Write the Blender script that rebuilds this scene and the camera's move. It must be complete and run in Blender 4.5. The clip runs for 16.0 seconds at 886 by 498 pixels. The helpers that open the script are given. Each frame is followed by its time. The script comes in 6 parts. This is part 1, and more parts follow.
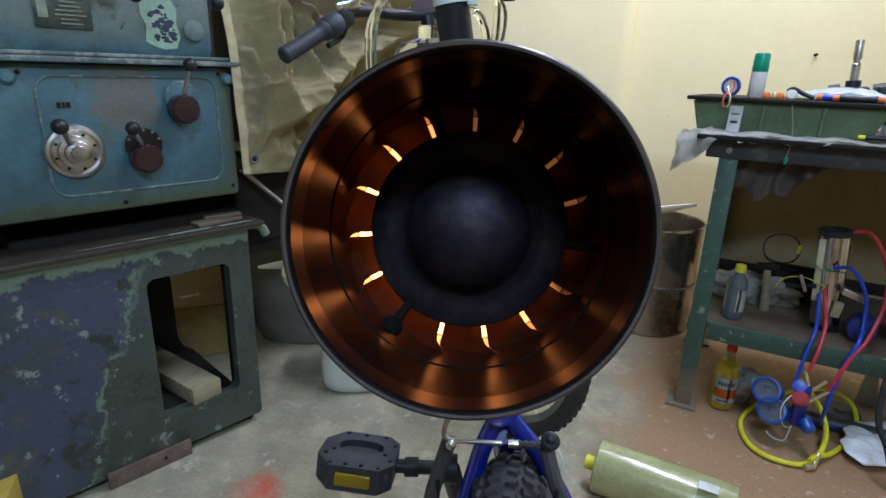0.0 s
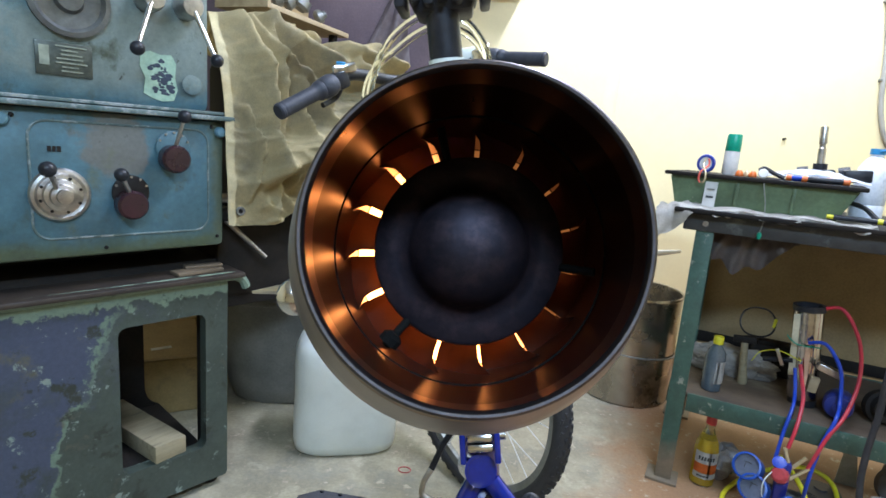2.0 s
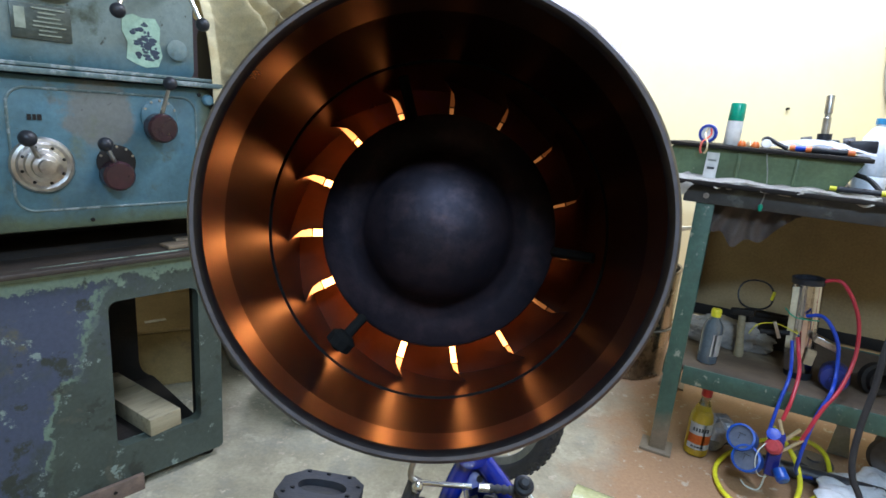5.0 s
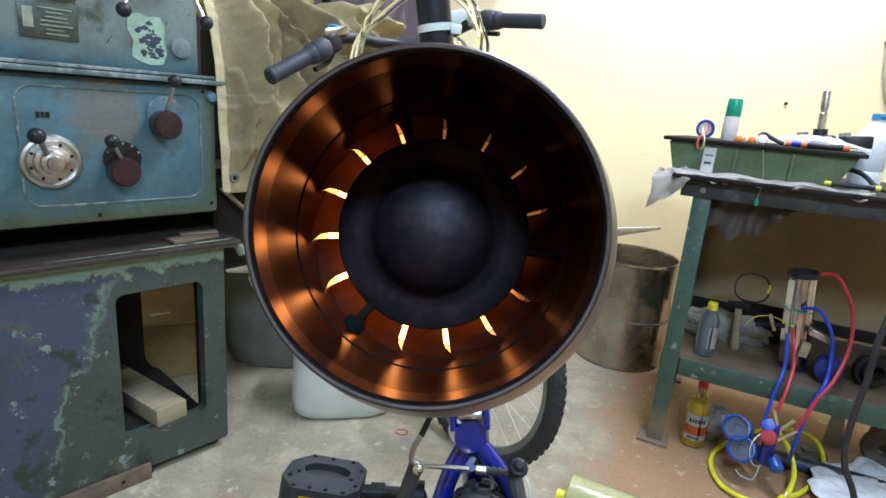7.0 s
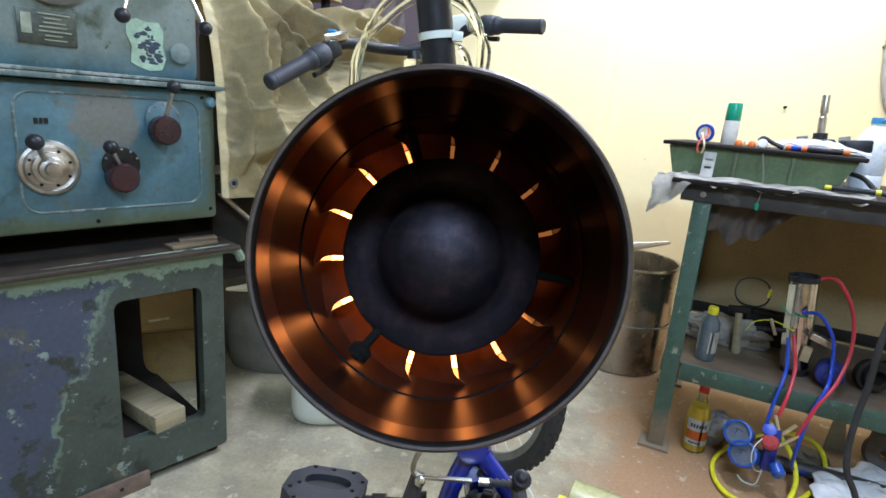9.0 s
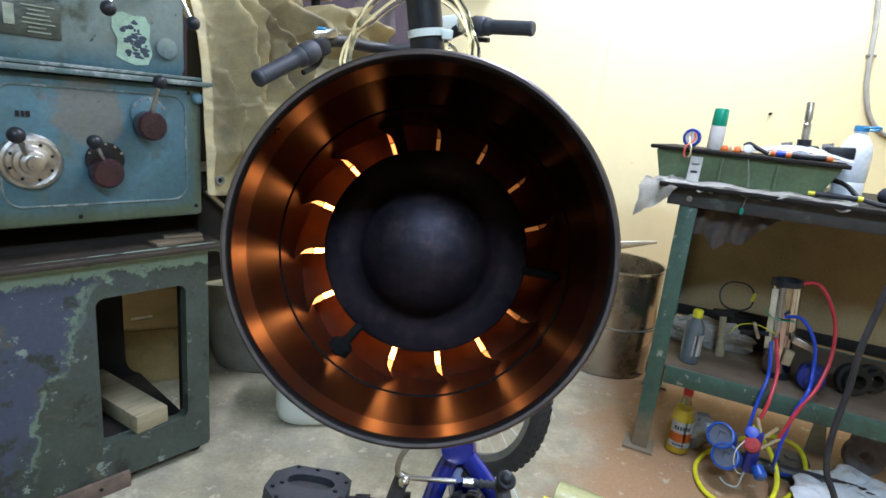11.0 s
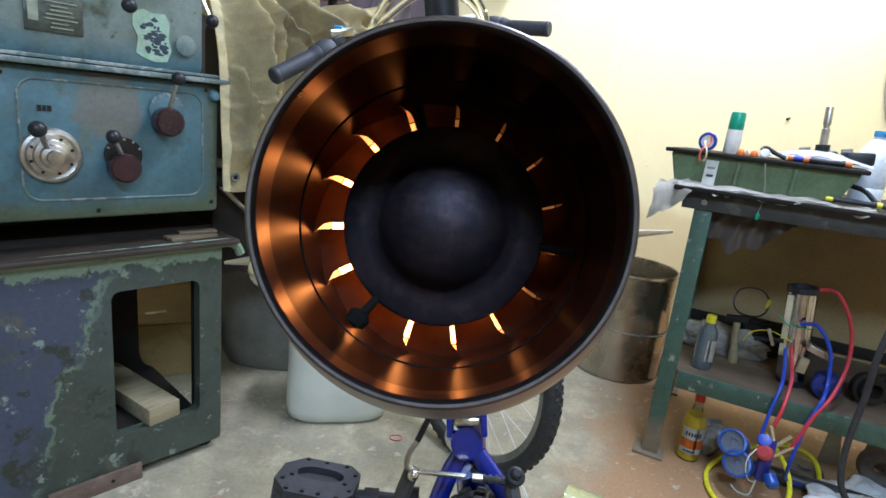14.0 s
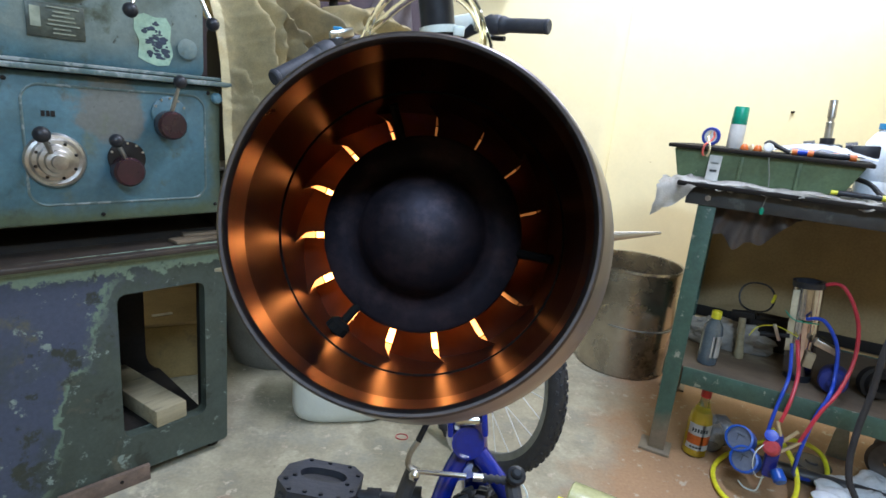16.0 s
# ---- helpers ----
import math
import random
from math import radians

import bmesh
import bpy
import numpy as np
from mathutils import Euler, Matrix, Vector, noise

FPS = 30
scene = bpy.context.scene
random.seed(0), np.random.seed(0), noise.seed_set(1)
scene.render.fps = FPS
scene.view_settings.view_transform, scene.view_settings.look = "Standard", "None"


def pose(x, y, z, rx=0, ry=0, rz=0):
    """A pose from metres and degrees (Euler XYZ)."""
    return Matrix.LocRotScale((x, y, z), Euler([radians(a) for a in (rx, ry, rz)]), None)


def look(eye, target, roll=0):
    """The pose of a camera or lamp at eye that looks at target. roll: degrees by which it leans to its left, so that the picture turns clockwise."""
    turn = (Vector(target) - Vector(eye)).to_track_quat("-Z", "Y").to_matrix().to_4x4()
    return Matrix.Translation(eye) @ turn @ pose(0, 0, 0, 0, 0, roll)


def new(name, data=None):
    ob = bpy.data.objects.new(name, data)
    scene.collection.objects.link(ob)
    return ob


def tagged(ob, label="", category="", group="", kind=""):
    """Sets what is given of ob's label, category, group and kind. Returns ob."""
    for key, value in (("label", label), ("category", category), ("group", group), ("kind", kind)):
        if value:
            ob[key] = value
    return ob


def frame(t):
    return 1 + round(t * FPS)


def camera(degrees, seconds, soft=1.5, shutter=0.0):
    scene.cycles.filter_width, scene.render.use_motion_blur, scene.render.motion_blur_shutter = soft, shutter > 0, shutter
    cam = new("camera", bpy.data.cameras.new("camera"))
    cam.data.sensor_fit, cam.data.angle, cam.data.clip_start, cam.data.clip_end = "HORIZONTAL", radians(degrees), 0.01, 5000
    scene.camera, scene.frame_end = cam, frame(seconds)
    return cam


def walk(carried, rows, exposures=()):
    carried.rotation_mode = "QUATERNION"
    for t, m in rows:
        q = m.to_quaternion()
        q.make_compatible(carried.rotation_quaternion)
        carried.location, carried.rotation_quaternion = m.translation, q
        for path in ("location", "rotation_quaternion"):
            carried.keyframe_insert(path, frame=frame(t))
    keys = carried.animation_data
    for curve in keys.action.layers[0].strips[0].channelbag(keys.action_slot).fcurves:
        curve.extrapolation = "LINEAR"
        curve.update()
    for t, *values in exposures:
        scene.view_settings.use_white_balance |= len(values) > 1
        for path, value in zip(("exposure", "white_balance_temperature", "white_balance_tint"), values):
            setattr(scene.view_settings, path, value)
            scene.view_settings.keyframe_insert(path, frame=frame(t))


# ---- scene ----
cam = camera(77.6, 16.0, 1.6)
PATH = [
    (0, (0.1496, 0.1999, 1.0822), (0.0391, 2.0991, 0.4651), 1.88),
    (0.5, (0.1493, 0.1861, 1.0816), (0.0151, 2.1030, 0.5271), 3.40),
    (1, (0.1491, 0.1909, 1.0861), (0.0416, 2.1269, 0.5960), 3.80),
    (1.5, (0.1485, 0.1966, 1.0716), (0.0816, 2.1457, 0.6280), 4.24),
    (2, (0.1457, 0.1924, 1.0720), (0.0876, 2.1532, 0.6825), 4.62),
    (2.5, (0.1428, 0.1825, 1.0667), (0.0971, 2.1490, 0.7050), 5.16),
    (3, (0.1466, 0.2031, 1.0771), (0.1266, 2.1713, 0.7225), 5.45),
    (3.5, (0.1463, 0.2254, 1.0840), (0.1254, 2.1801, 0.6609), 3.70),
    (4, (0.1475, 0.2361, 1.0672), (0.1316, 2.1844, 0.6158), 4.29),
    (4.5, (0.1499, 0.2364, 1.0665), (0.1295, 2.1815, 0.6017), 4.52),
    (5, (0.1518, 0.2198, 1.0689), (0.1098, 2.1585, 0.5794), 4.74),
    (7.5, (0.1540, 0.1953, 1.0796), (0.1091, 2.1282, 0.5676), 4.64),
    (8, (0.1503, 0.1964, 1.0825), (0.1002, 2.1316, 0.5802), 4.46),
    (8.5, (0.1494, 0.2003, 1.0831), (0.1031, 2.1364, 0.5835), 4.43),
    (9, (0.1511, 0.2015, 1.0803), (0.1099, 2.1376, 0.5807), 4.57),
    (9.5, (0.1517, 0.2030, 1.0775), (0.1137, 2.1360, 0.5655), 4.44),
    (10, (0.1520, 0.2040, 1.0780), (0.1383, 2.1398, 0.5757), 5.04),
    (12.5, (0.1522, 0.2019, 1.0771), (0.1521, 2.1412, 0.5879), 5.91),
    (13, (0.1529, 0.2011, 1.0745), (0.1450, 2.1404, 0.5857), 5.97),
    (13.5, (0.1523, 0.2012, 1.0740), (0.1272, 2.1410, 0.5875), 6.15),
    (14, (0.1514, 0.2009, 1.0718), (0.1109, 2.1399, 0.5834), 6.25),
    (14.5, (0.1523, 0.2014, 1.0721), (0.1110, 2.1388, 0.5776), 5.88),
    (15, (0.1529, 0.2012, 1.0754), (0.1045, 2.1389, 0.5823), 5.63),
    (15.5, (0.1557, 0.2009, 1.0771), (0.1052, 2.1385, 0.5838), 5.54),
    (16, (0.1576, 0.2003, 1.0751), (0.0983, 2.1367, 0.5784), 5.39),
]
walk(cam, [(t, look(e, g, r)) for t, e, g, r in PATH], [(0, -0.72, 6150, 10), (0.4, -0.05, 6150, 10), (1, 0.0, 6150, 10), (5.2, 0.0, 6150, 10), (7.3, 0.0, 6400, 10), (10.2, 0.0, 6400, 10), (12.3, -0.1, 6300, 10), (16, -0.1, 6300, 10)])

# ---------- light ----------
world = bpy.data.worlds.new("world")
scene.world = world
world.use_nodes = True
world.node_tree.nodes["Background"].inputs[0].default_value = (0.9, 0.95, 1.0, 1)
world.node_tree.nodes["Background"].inputs[1].default_value = 0.02
scene.view_settings.exposure = 0.0


def area_lamp(name, eye, target, size, size_y, watts, colour):
    data = bpy.data.lights.new(name, "AREA")
    data.shape, data.size, data.size_y, data.energy, data.color = "RECTANGLE", size, size_y, watts, colour
    ob = new(name, data)
    ob.matrix_world = look(eye, target)
    return ob


area_lamp("bench_tube_light", (1.75, 2.45, 2.55), (1.5, 2.60, 0.9), 0.9, 0.10, 40, (0.76, 0.87, 1.0))
area_lamp("ceiling_tube_light", (0.80, 1.75, 2.85), (0.62, 1.75, 0.0), 1.2, 0.12, 84, (0.74, 0.80, 1.0))
area_lamp("rear_tube_light", (0.45, -1.05, 2.6), (0.1, 1.6, 0.7), 1.2, 0.20, 82, (0.56, 0.76, 1.0))


# ---------- materials ----------
def mat(name, c1, c2=None, rough=0.5, metal=0.0, scale=10.0, bump=0.15, fine=120.0, lo=0.4, hi=0.65, stretch=(1, 1, 1), coat=0.0, c3=None, scale3=3.0, lo3=0.58, hi3=0.66, spec=0.5):
    """Two-tone noise paint with fine grain in gloss and relief; c3 lies over it in larger worn patches."""
    m = bpy.data.materials.new(name)
    m.use_nodes = True
    nt = m.node_tree
    b = nt.nodes["Principled BSDF"]
    co = nt.nodes.new("ShaderNodeTexCoord")
    mp = nt.nodes.new("ShaderNodeMapping")
    mp.inputs["Scale"].default_value = stretch
    nt.links.new(co.outputs["Object"], mp.inputs[0])

    def noise_node(sc, detail, rgh=0.6):
        n = nt.nodes.new("ShaderNodeTexNoise")
        n.inputs["Scale"].default_value, n.inputs["Detail"].default_value, n.inputs["Roughness"].default_value = sc, detail, rgh
        nt.links.new(mp.outputs[0], n.inputs["Vector"])
        return n

    def ramp(src, a, z):
        r = nt.nodes.new("ShaderNodeMapRange")
        r.inputs["From Min"].default_value, r.inputs["From Max"].default_value = a, z
        nt.links.new(src, r.inputs["Value"])
        return r.outputs[0]

    def mix(fac, a, z):
        x = nt.nodes.new("ShaderNodeMix")
        x.data_type = "RGBA"
        nt.links.new(fac, x.inputs["Factor"])
        for sock, v in ((x.inputs[6], a), (x.inputs[7], z)):
            if isinstance(v, tuple):
                sock.default_value = (*v, 1)
            else:
                nt.links.new(v, sock)
        return x.outputs[2]

    c2 = c2 or tuple(v * 0.72 for v in c1)
    big, small = noise_node(scale, 6), noise_node(fine, 4)
    col = mix(ramp(big.outputs[0], lo, hi), c1, c2)
    if c3:
        third = noise_node(scale3, 8, 0.68)
        col = mix(ramp(third.outputs[0], lo3, hi3), col, c3)
    grain = mix(ramp(small.outputs[0], 0.3, 0.75), (0.84, 0.84, 0.84), (1.08, 1.08, 1.08))
    mul = nt.nodes.new("ShaderNodeMix")
    mul.data_type, mul.blend_type = "RGBA", "MULTIPLY"
    mul.inputs["Factor"].default_value = 1.0
    nt.links.new(col, mul.inputs[6])
    nt.links.new(grain, mul.inputs[7])
    nt.links.new(mul.outputs[2], b.inputs["Base Color"])
    rr = nt.nodes.new("ShaderNodeMapRange")
    rr.inputs["To Min"].default_value, rr.inputs["To Max"].default_value = max(0.03, rough - 0.12), min(1.0, rough + 0.12)
    nt.links.new(big.outputs[0], rr.inputs["Value"])
    nt.links.new(rr.outputs[0], b.inputs["Roughness"])
    b.inputs["Metallic"].default_value = metal
    b.inputs["Coat Weight"].default_value = coat
    b.inputs["Specular IOR Level"].default_value = spec
    if bump:
        bp = nt.nodes.new("ShaderNodeBump")
        bp.inputs["Strength"].default_value, bp.inputs["Distance"].default_value = bump, 0.004
        nt.links.new(small.outputs[0], bp.inputs["Height"])
        nt.links.new(bp.outputs[0], b.inputs["Normal"])
    m["base"] = 1
    return m


def glass_mat(name, colour, rough=0.05, ior=1.35):
    m = bpy.data.materials.new(name)
    m.use_nodes = True
    b = m.node_tree.nodes["Principled BSDF"]
    b.inputs["Base Color"].default_value = (*colour, 1)
    b.inputs["Roughness"].default_value = rough
    b.inputs["Transmission Weight"].default_value = 1.0
    b.inputs["IOR"].default_value = ior
    return m


def glow_mat(name, colour, strength):
    m = bpy.data.materials.new(name)
    m.use_nodes = True
    b = m.node_tree.nodes["Principled BSDF"]
    b.inputs["Base Color"].default_value = (0.1, 0.03, 0.01, 1)
    b.inputs["Emission Color"].default_value = (*colour, 1)
    b.inputs["Emission Strength"].default_value = strength
    return m


def layered(name, base, rules, rough=0.55, bump=0.25, fade=0.62, grain=0.8):
    """Paint in layers with shapes of their own: each rule gives a colour, a direction and limit in object space, and how ragged its edge is."""
    m = bpy.data.materials.new(name)
    m.use_nodes = True
    nt = m.node_tree
    b = nt.nodes["Principled BSDF"]
    co = nt.nodes.new("ShaderNodeTexCoord")

    def tex(sc, detail=8, rgh=0.65):
        n = nt.nodes.new("ShaderNodeTexNoise")
        n.inputs["Scale"].default_value, n.inputs["Detail"].default_value, n.inputs["Roughness"].default_value = sc, detail, rgh
        nt.links.new(co.outputs["Object"], n.inputs["Vector"])
        return n.outputs[0]

    def math_node(op, a, z, third=None):
        n = nt.nodes.new("ShaderNodeMath")
        n.operation = op
        for i, v in enumerate((a, z, third)):
            if v is None:
                continue
            if isinstance(v, (int, float)):
                n.inputs[i].default_value = v
            else:
                nt.links.new(v, n.inputs[i])
        return n.outputs[0]

    def mix(fac, a, z, blend="MIX"):
        x = nt.nodes.new("ShaderNodeMix")
        x.data_type, x.blend_type = "RGBA", blend
        if isinstance(fac, (int, float)):
            x.inputs["Factor"].default_value = fac
        else:
            nt.links.new(fac, x.inputs["Factor"])
        for sock, v in ((x.inputs[6], a), (x.inputs[7], z)):
            if isinstance(v, tuple):
                sock.default_value = (*v, 1)
            else:
                nt.links.new(v, sock)
        return x.outputs[2]

    def step(v, a, z):
        r = nt.nodes.new("ShaderNodeMapRange")
        r.inputs["From Min"].default_value, r.inputs["From Max"].default_value = a, z
        nt.links.new(v, r.inputs["Value"])
        return r.outputs[0]

    col = mix(step(tex(9), 0.35, 0.68), base, tuple(v * fade for v in base))
    for colour, kind, spec, ragged, scale, soft in rules:
        n = math_node("MULTIPLY_ADD", tex(scale), ragged, -0.5 * ragged)
        if kind == "plane":  # direction x, y, z and limit: beyond it the layer shows
            d = nt.nodes.new("ShaderNodeVectorMath")
            d.operation = "DOT_PRODUCT"
            nt.links.new(co.outputs["Object"], d.inputs[0])
            d.inputs[1].default_value = spec[:3]
            v = math_node("SUBTRACT", math_node("ADD", d.outputs["Value"], n), spec[3])
        elif kind == "spot":  # centre x, y, z, radius, squash of z
            s = nt.nodes.new("ShaderNodeVectorMath")
            s.operation = "DISTANCE"
            nt.links.new(co.outputs["Object"], s.inputs[0])
            s.inputs[1].default_value = spec[:3]
            v = math_node("SUBTRACT", math_node("ADD", n, spec[3]), s.outputs["Value"])
        else:  # scattered: threshold of the noise itself
            v = math_node("SUBTRACT", tex(scale, 8, 0.7), spec[0])
        col = mix(step(v, 0.0, soft), col, colour)
    fine = tex(90, 5)
    col = mix(1.0, col, mix(step(fine, 0.3, 0.75), (grain,) * 3, (1.5 - grain / 2,) * 3), "MULTIPLY")
    nt.links.new(col, b.inputs["Base Color"])
    rr = nt.nodes.new("ShaderNodeMapRange")
    rr.inputs["To Min"].default_value, rr.inputs["To Max"].default_value = rough - 0.15, rough + 0.15
    nt.links.new(tex(14), rr.inputs["Value"])
    nt.links.new(rr.outputs[0], b.inputs["Roughness"])
    bp = nt.nodes.new("ShaderNodeBump")
    bp.inputs["Strength"].default_value, bp.inputs["Distance"].default_value = bump, 0.003
    nt.links.new(tex(35, 8, 0.7), bp.inputs["Height"])
    nt.links.new(bp.outputs[0], b.inputs["Normal"])
    return m


M_floor = layered("floor_concrete", (0.41, 0.365, 0.255), [
    ((0.26, 0.25, 0.20), "noise", (0.51,), 0, 2.2, 0.12),
    ((0.47, 0.42, 0.30), "noise", (0.57,), 0, 5.0, 0.08),
    ((0.19, 0.20, 0.17), "noise", (0.57,), 0, 1.3, 0.15),
    ((0.36, 0.215, 0.115), "plane", (0.92, -0.38, 0, -0.16), 0.95, 2.6, 0.22),
    ((0.50, 0.43, 0.32), "noise", (0.625,), 0, 9.0, 0.03),
    ((0.46, 0.38, 0.28), "noise", (0.60,), 0, 22.0, 0.03),
    ((0.62, 0.07, 0.035), "spot", (-0.38, 1.36, 0, 0.085), 0.16, 9.0, 0.09),
    ((0.15, 0.12, 0.09), "noise", (0.66,), 0, 26.0, 0.04)], 0.6, 0.35)
M_wall = layered("wall_yellow_plaster", (0.80, 0.685, 0.415), [
    ((0.785, 0.655, 0.375), "noise", (0.50,), 0, 1.6, 0.3),
    ((0.81, 0.70, 0.44), "noise", (0.55,), 0, 3.5, 0.3),
    ((0.45, 0.30, 0.14), "noise", (0.735,), 0, 17.0, 0.03)], 0.6, 0.10, 0.95, 0.97)
# plinth brown; on the ledge it darkens the dim wall behind the lathe
M_wall_low = layered("wall_brown_and_shade", (0.42, 0.30, 0.13), [((0.30, 0.20, 0.09), "noise", (0.5,), 0, 3.0, 0.2)], 0.6, 0.3)
M_ceil = mat("ceiling_whitewash", (0.75, 0.73, 0.68), rough=0.9, scale=3)
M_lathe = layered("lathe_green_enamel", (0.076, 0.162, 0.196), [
    ((0.052, 0.122, 0.160), "noise", (0.50,), 0, 5.0, 0.1),
    ((0.105, 0.150, 0.150), "noise", (0.54,), 0, 2.3, 0.25),
    ((0.046, 0.080, 0.078), "noise", (0.55,), 0, 3.7, 0.22),
    # grey-green headstock, colour lifted for the light haze over it
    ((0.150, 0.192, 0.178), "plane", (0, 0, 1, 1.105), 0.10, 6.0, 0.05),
    ((0.088, 0.172, 0.195), "noise", (0.56,), 0, 3.2, 0.10),
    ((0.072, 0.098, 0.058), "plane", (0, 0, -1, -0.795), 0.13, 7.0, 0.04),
    ((0.085, 0.112, 0.080), "plane", (1, 0, 0, -0.055), 0.09, 8.0, 0.03),
    ((0.115, 0.122, 0.112), "spot", (-0.275, 0.0, 0.998, 0.078), 0.17, 10.0, 0.016),
    ((0.058, 0.072, 0.050), "noise", (0.56,), 0, 8.0, 0.12),
    ((0.11, 0.125, 0.07), "noise", (0.60,), 0, 4.5, 0.12),
    ((0.19, 0.25, 0.23), "noise", (0.665,), 0, 30.0, 0.03),
    ((0.035, 0.038, 0.030), "noise", (0.645,), 0, 34.0, 0.04)], 0.42, 0.35)
M_edge = layered("worn_paint_edge", (0.12, 0.17, 0.165), [((0.24, 0.27, 0.265), "noise", (0.52,), 0, 16.0, 0.05), ((0.07, 0.12, 0.12), "noise", (0.58,), 0, 9.0, 0.05)], 0.4, 0.2)
M_ped = layered("pedestal_worn_paint", (0.058, 0.076, 0.062), [
    ((0.13, 0.185, 0.135), "plane", (-0.86, 0, 0.30, 0.425), 0.20, 6.0, 0.004),
    ((0.050, 0.062, 0.100), "plane", (-0.86, 0, 0.30, 0.436), 0.20, 6.0, 0.006),
    ((0.036, 0.046, 0.036), "noise", (0.50,), 0, 6.0, 0.15),
    ((0.080, 0.095, 0.125), "noise", (0.53,), 0, 3.0, 0.2),
    ((0.085, 0.085, 0.06), "noise", (0.57,), 0, 9.0, 0.1),
    ((0.20, 0.25, 0.22), "noise", (0.59,), 0, 19.0, 0.04),
    ((0.17, 0.23, 0.17), "plane", (0, 0, 1, 0.60), 0.16, 15.0, 0.006),
    ((0.028, 0.034, 0.026), "noise", (0.565,), 0, 11.0, 0.05)], 0.5, 0.35)
M_bench = layered("bench_green_paint", (0.055, 0.120, 0.092), [
    ((0.045, 0.085, 0.065), "noise", (0.52,), 0, 7.0, 0.1),
    ((0.26, 0.28, 0.23), "noise", (0.60,), 0, 24.0, 0.04),
    ((0.21, 0.17, 0.12), "plane", (0, 0, -1, -0.17), 0.22, 9.0, 0.1)], 0.5, 0.3)
M_tray = layered("tray_green_paint", (0.145, 0.215, 0.115), [((0.105, 0.145, 0.075), "noise", (0.52,), 0, 8.0, 0.15), ((0.30, 0.33, 0.22), "noise", (0.66,), 0, 20.0, 0.04)], 0.5, 0.3)
M_tarp = mat("khaki_canvas", (0.66, 0.555, 0.315), (0.53, 0.44, 0.245), rough=0.85, scale=6, bump=0.35, fine=350, c3=(0.40, 0.345, 0.225), scale3=4.5, lo3=0.46, hi3=0.62)
M_chrome = mat("chrome", (0.80, 0.80, 0.80), (0.62, 0.62, 0.62), rough=0.2, metal=1, scale=25, bump=0.02)
M_steel = mat("bright_steel", (0.55, 0.54, 0.52), (0.34, 0.32, 0.30), rough=0.35, metal=1, scale=18, bump=0.06)
M_spoke = mat("zinc_spoke", (0.72, 0.72, 0.70), (0.6, 0.6, 0.58), rough=0.35, metal=0.2, scale=20, bump=0.0)
M_drum = mat("stained_drum_steel", (0.46, 0.42, 0.35), (0.28, 0.25, 0.205), rough=0.27, metal=0.95, scale=5, bump=0.1, c3=(0.13, 0.115, 0.09))
# black for the struts; in gap and groove it stands for their shade
M_gapblack = mat("soot_and_gap_black", (0.006, 0.0055, 0.005), rough=0.9, scale=30, spec=0.1)
M_tub = mat("stained_zinc", (0.25, 0.25, 0.23), (0.17, 0.17, 0.155), rough=0.45, metal=0.35, scale=5, bump=0.1, c3=(0.07, 0.06, 0.045))
M_dull = mat("dull_zinc", (0.30, 0.31, 0.30), (0.19, 0.20, 0.19), rough=0.45, metal=0.7, scale=5, bump=0.1, c3=(0.13, 0.12, 0.10))
# dark oily iron; also stands in for the shade under the lathe bed
M_dark = mat("dark_iron_and_shade", (0.017, 0.015, 0.014), (0.028, 0.023, 0.019), rough=0.65, metal=0.0, spec=0.12, scale=8)
M_black = mat("black_plastic", (0.013, 0.014, 0.018), (0.022, 0.023, 0.028), rough=0.40, scale=30, bump=0.1, spec=0.3)
M_rubber = mat("black_rubber", (0.020, 0.020, 0.023), (0.035, 0.034, 0.036), rough=0.75, scale=20, bump=0.25)
M_grip = mat("grey_grip_rubber", (0.024, 0.027, 0.038), (0.036, 0.039, 0.050), rough=0.6, scale=25, bump=0.2)
M_knob = mat("maroon_bakelite", (0.038, 0.012, 0.018), (0.022, 0.009, 0.012), rough=0.24, scale=12, bump=0.03)
M_blue = mat("blue_enamel", (0.002, 0.018, 0.28), (0.002, 0.012, 0.20), rough=0.18, scale=9, bump=0.02, coat=0.6)
M_brass = mat("brass", (0.66, 0.56, 0.36), (0.52, 0.42, 0.24), rough=0.3, metal=0.5, scale=20)
M_wood = mat("raw_timber", (0.31, 0.265, 0.165), (0.24, 0.20, 0.12), rough=0.75, scale=6, stretch=(1, 8, 8), bump=0.25, c3=(0.18, 0.15, 0.10), scale3=9)
M_tan = mat("tan_board", (0.42, 0.33, 0.20), (0.33, 0.25, 0.145), rough=0.7, scale=5, stretch=(2, 8, 8))
M_white_pl = mat("white_plastic", (0.70, 0.74, 0.70), (0.58, 0.62, 0.58), rough=0.4, scale=4, bump=0.0, fine=700, c3=(0.55, 0.56, 0.50), scale3=7, lo3=0.62, hi3=0.8)
M_red = mat("red_plastic", (0.60, 0.03, 0.025), rough=0.35, scale=15, bump=0.03)
M_hose_red = mat("red_hose", (0.55, 0.035, 0.06), rough=0.4, scale=30, bump=0.05)
M_hose_blue = mat("blue_hose", (0.012, 0.06, 0.50), rough=0.4, scale=30, bump=0.05)
M_hose_yel = mat("yellow_hose", (0.80, 0.76, 0.03), rough=0.4, scale=30, bump=0.05)
M_yel = mat("yellow_plastic", (0.75, 0.70, 0.03), rough=0.4, scale=20, bump=0.03)
M_gauge = mat("blue_gauge_plastic", (0.015, 0.085, 0.42), (0.010, 0.06, 0.32), rough=0.35, scale=20, bump=0.05)
M_paper = mat("white_paper", (0.72, 0.71, 0.68), rough=0.7, scale=30, bump=0.03)
